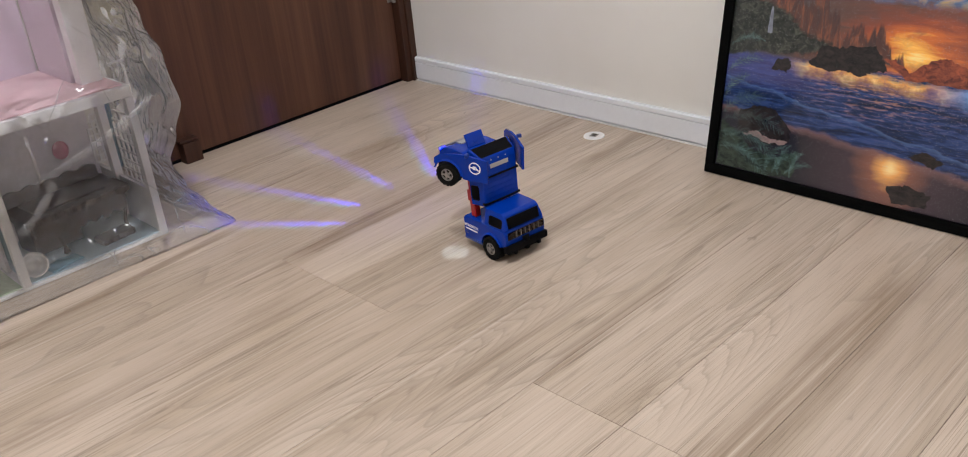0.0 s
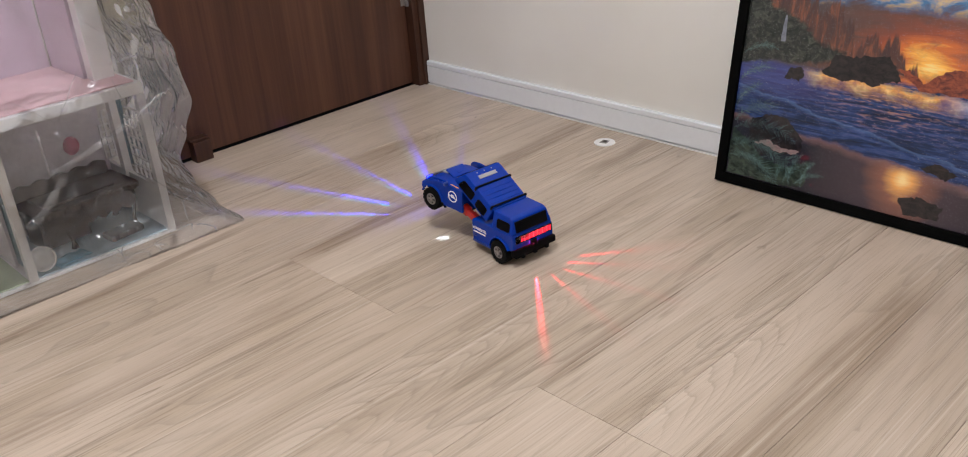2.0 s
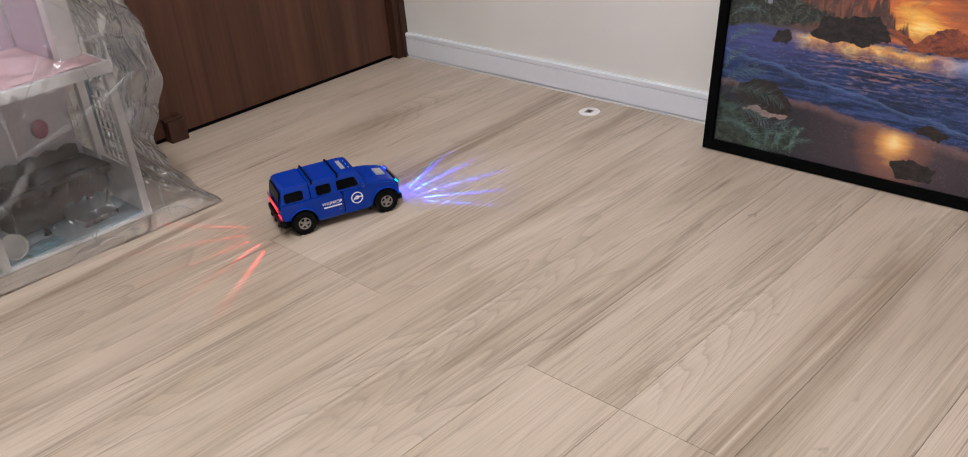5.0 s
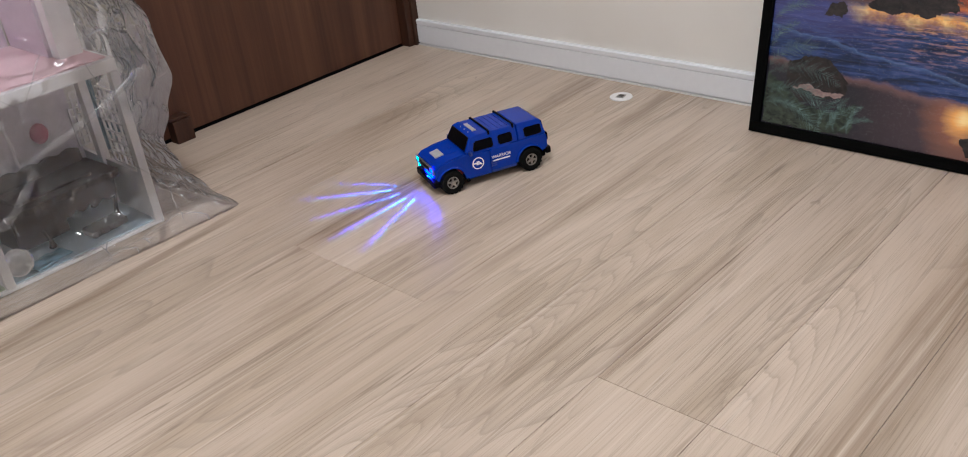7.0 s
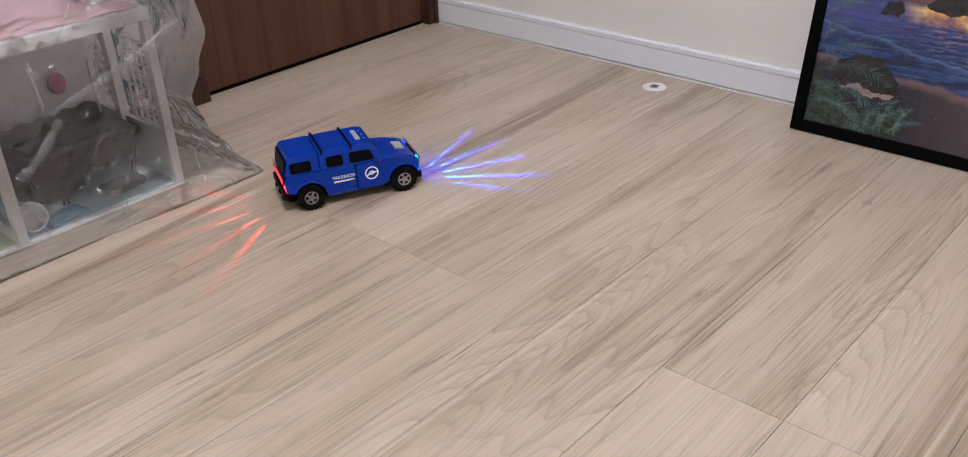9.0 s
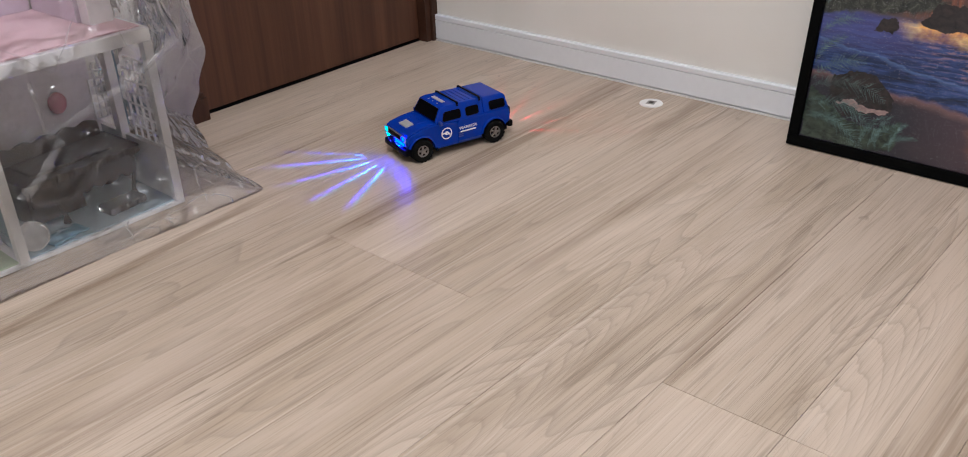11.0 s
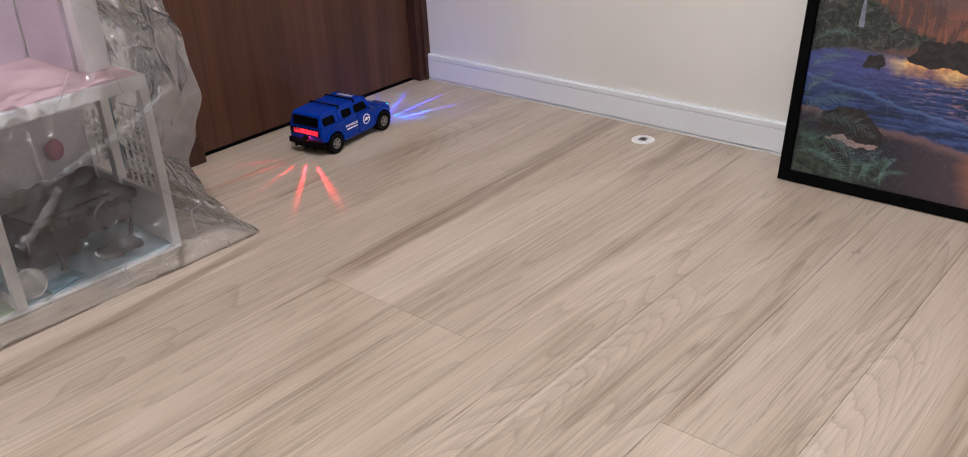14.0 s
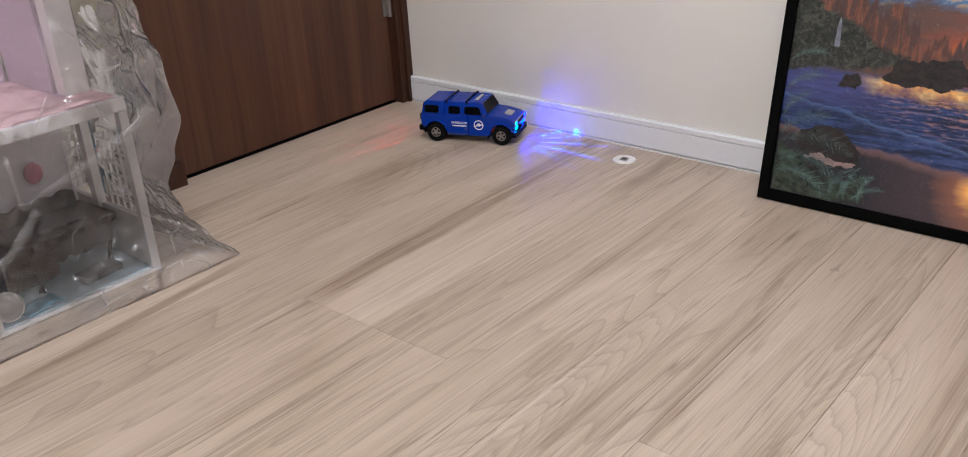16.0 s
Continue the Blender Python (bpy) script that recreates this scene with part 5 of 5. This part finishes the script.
for side in (1, -1):
    at = pose(0.0490, side * 0.0455, 0.0215) @ pose(0, 0, 0, side * 13, 8, 0)
    part("badge_projector", badge_projector(), BLACK, front_body, "tiny dark projector tube", at=at)
    spot = bmesh.new()
    die(spot, 0, 0, -0.0004, 0.00010, 0)
    part("projector_die", spot, WHITE_DIE, front_body, "lit white light source", at=at)


# ---- the floorboards ----
floor = solid("floor", boxes((WEST - 0.1, SOUTH - 0.1, -0.06, EAST + 0.1, NORTH + 0.25, -0.0035)), SUBFLOOR, "floor of pale greige oak-look boards", "floor", "structure")
BOARD_W, Y_ZERO, JOINT = 0.1625, 0.95, 0.692
board_meshes = {}


def board_mesh(length):
    key = round(length, 4)
    if key not in board_meshes:
        bm = boxes((-length / 2 + 0.00025, -BOARD_W / 2 + 0.00025, -0.0034, length / 2 - 0.00025, BOARD_W / 2 - 0.00025, 0.0))
        top = [e for e in bm.edges if all(v.co.z > -0.001 for v in e.verts)]
        bmesh.ops.bevel(bm, geom=top, offset=0.0004, segments=1, affect="EDGES")
        board_meshes[key] = finish("plank", bm, PLANK)
    return board_meshes[key]


for row in range(-17, 6):
    y = Y_ZERO + BOARD_W * (row + 0.5)
    if (row // 2) % 2 == 0 and row >= 0 or row in (-3, -4, -7, -8, -11, -12, -15, -16):
        cuts = [WEST, JOINT - 1.818, JOINT, JOINT + 0.909]
    else:
        cuts = [WEST, JOINT - 0.909, JOINT + 0.909]
    for x0, x1 in zip(cuts, cuts[1:]):
        ob = new("plank", board_mesh(x1 - x0))
        ob.parent = floor
        ob.location = ((x0 + x1) / 2, y, 0)


# ---- what moves ----
CAR = [
    (0.0, 0.990, 1.014, 84.0), (3.5, 0.990, 1.014, 84.0), (3.8, 0.990, 1.016, 78.0), (4.3, 0.925, 1.060, 40.0), (4.8, 0.846, 1.190, -4.0), (5.3, 0.842, 1.345, -47.0),
    (5.5, 0.867, 1.392, -64.9), (6.0, 0.996, 1.394, -107.9), (6.5, 1.073, 1.306, -151.0), (7.0, 1.077, 1.180, -202.7), (7.5, 0.992, 1.094, -250.8),
    (7.8, 0.916, 1.090, -275.4), (8.0, 0.859, 1.097, -291.7), (8.5, 0.770, 1.185, -335.5), (9.0, 0.788, 1.319, -386.1), (9.2, 0.818, 1.362, -407.0),
    (9.6, 0.905, 1.425, -441.0), (10.0, 1.020, 1.430, -475.0), (10.4, 1.100, 1.385, -508.0), (10.8, 1.105, 1.365, -541.0), (11.3, 1.050, 1.414, -581.2),
    (11.5, 1.029, 1.454, -597.3), (11.8, 1.011, 1.528, -611.6), (12.0, 0.999, 1.578, -615.1), (12.3, 0.985, 1.649, -616.8), (12.5, 0.974, 1.708, -618.0),
    (12.8, 0.957, 1.781, -619.0), (13.0, 0.957, 1.785, -619.5), (13.3, 0.992, 1.770, -633.0), (13.5, 1.035, 1.760, -661.0), (14.0, 1.161, 1.745, -713.5),
    (14.5, 1.283, 1.724, -726.1), (15.0, 1.404, 1.694, -731.7), (15.2, 1.445, 1.684, -732.0), (15.5, 1.474, 1.670, -735.0), (15.6, 1.474, 1.655, -740.0), (16.0, 1.468, 1.553, -789.0),
]
LIFT = [(0.0, 89), (0.5, 83), (1.0, 68), (1.5, 51), (2.0, 32), (2.5, 20), (3.0, 9), (3.2, 5), (3.6, 0), (16.0, 0)]
ARMS_OUT = [(0.0, -0.084, 0.134), (0.5, -0.058, 0.128), (1.0, -0.028, 0.108), (1.5, 0.0, 0.082), (2.0, 0.024, 0.050), (2.5, 0.029, 0.028), (3.0, 0.014, 0.021), (3.2, 0.004, 0.016), (3.6, 0.0, 0.0), (16.0, 0.0, 0.0)]
SHIFT = [(0.0, -0.052, 0.122), (0.5, -0.026, 0.116), (1.0, 0.001, 0.098), (1.5, 0.020, 0.074), (2.0, 0.033, 0.045), (2.5, 0.032, 0.024), (3.0, 0.014, 0.018), (3.2, 0.006, 0.014), (3.6, 0.0, 0.0), (16.0, 0.0, 0.0)]
BLINK = [(0.0, 0), (0.3, 1), (2.2, 0), (3.1, 1), (3.5, 0), (5.0, 1), (6.1, 0), (6.45, 1), (6.95, 0), (7.25, 1), (7.42, 0), (8.1, 1), (8.5, 0), (8.85, 1), (11.6, 0), (12.05, 1), (12.42, 0), (12.6, 1), (12.85, 0), (13.42, 1), (14.95, 0), (15.3, 1), (15.45, 0), (15.55, 1)]


def between(table, t):
    for a, b in zip(table, table[1:]):
        if t <= b[0]:
            k = (t - a[0]) / (b[0] - a[0])
            return [p + (q - p) * k for p, q in zip(a[1:], b[1:])]
    return list(table[-1][1:])


def roof_pose(t):
    lift = between(LIFT, t)[0]
    return Matrix.Translation(HINGE) @ pose(0, 0, 0, 0, -lift, 0) @ Matrix.Translation(-HINGE)


def front_pose(t, table=SHIFT):
    lift = between(LIFT, t)[0]
    nose = 5.0 * math.sin(radians(min(90, lift * 2.0)))
    dx, dz = between(table, t)
    return Matrix.Translation(ATTACH + Vector((dx, 0, dz))) @ pose(0, 0, 0, 0, -nose, 0) @ Matrix.Translation(-ATTACH)


def door_pose(t, side):
    splay = 0.26 * between(LIFT, t)[0]
    edge = Vector((0.012, side * 0.0463, 0))
    return front_pose(t, ARMS_OUT) @ Matrix.Translation(edge) @ pose(0, 0, 0, 0, 0, side * splay) @ Matrix.Translation(-edge)


def bonnet_pose(t):
    return front_pose(t) @ Matrix.Translation(BONNET_AT) @ pose(0, 0, 0, 0, 5.0 - 0.75 * between(LIFT, t)[0], 0)


def arm_pose(t, side):
    d = front_pose(t) @ ARM_TO - ARM_AT
    return pose(ARM_AT.x, side * 0.034, ARM_AT.z, 0, -math.degrees(math.atan2(d.z, d.x)), 0)


def board_pose(t):
    lit = [v for s, v in BLINK if s <= t + 0.001][-1]
    return pose(0 if lit else 0.014, 0, 0)


def motions():
    step = [i / 15 for i in range(241)]
    walk(car, [(t, pose(x, y, 0, 0, 0, h)) for t, x, y, h in CAR])
    folding = [i / 10 for i in range(38)] + [16.0]
    walk(roof, [(t, roof_pose(t)) for t in folding])
    walk(front_body, [(t, front_pose(t)) for t in folding])
    walk(bonnet, [(t, bonnet_pose(t)) for t in folding])
    for side, d in doors:
        walk(d, [(t, door_pose(t, side)) for t in folding])
    for side, a in arms:
        walk(a, [(t, arm_pose(t, side)) for t in folding])
    walk(tail_board, [(i / 30, board_pose(i / 30)) for i in range(481)])
    # wheels roll by the way that their own contact goes along the car
    for fore, side, w in wheels:
        turn, last, rows = 0.0, None, []
        for t in step:
            x, y, h = between(CAR, t)
            c, s = math.cos(radians(h)), math.sin(radians(h))
            here = (x + c * fore * AXLE - s * side * TRACK, y + s * fore * AXLE + c * side * TRACK)
            if last:
                turn += math.degrees(((here[0] - last[0]) * c + (here[1] - last[1]) * s) / TYRE_R)
            last = here
            base = door_pose(t, side) if fore > 0 else Matrix()
            rows.append((t, base @ pose(fore * AXLE, side * TRACK, TYRE_R, 0, turn, 0)))
        walk(w, rows)


motions()
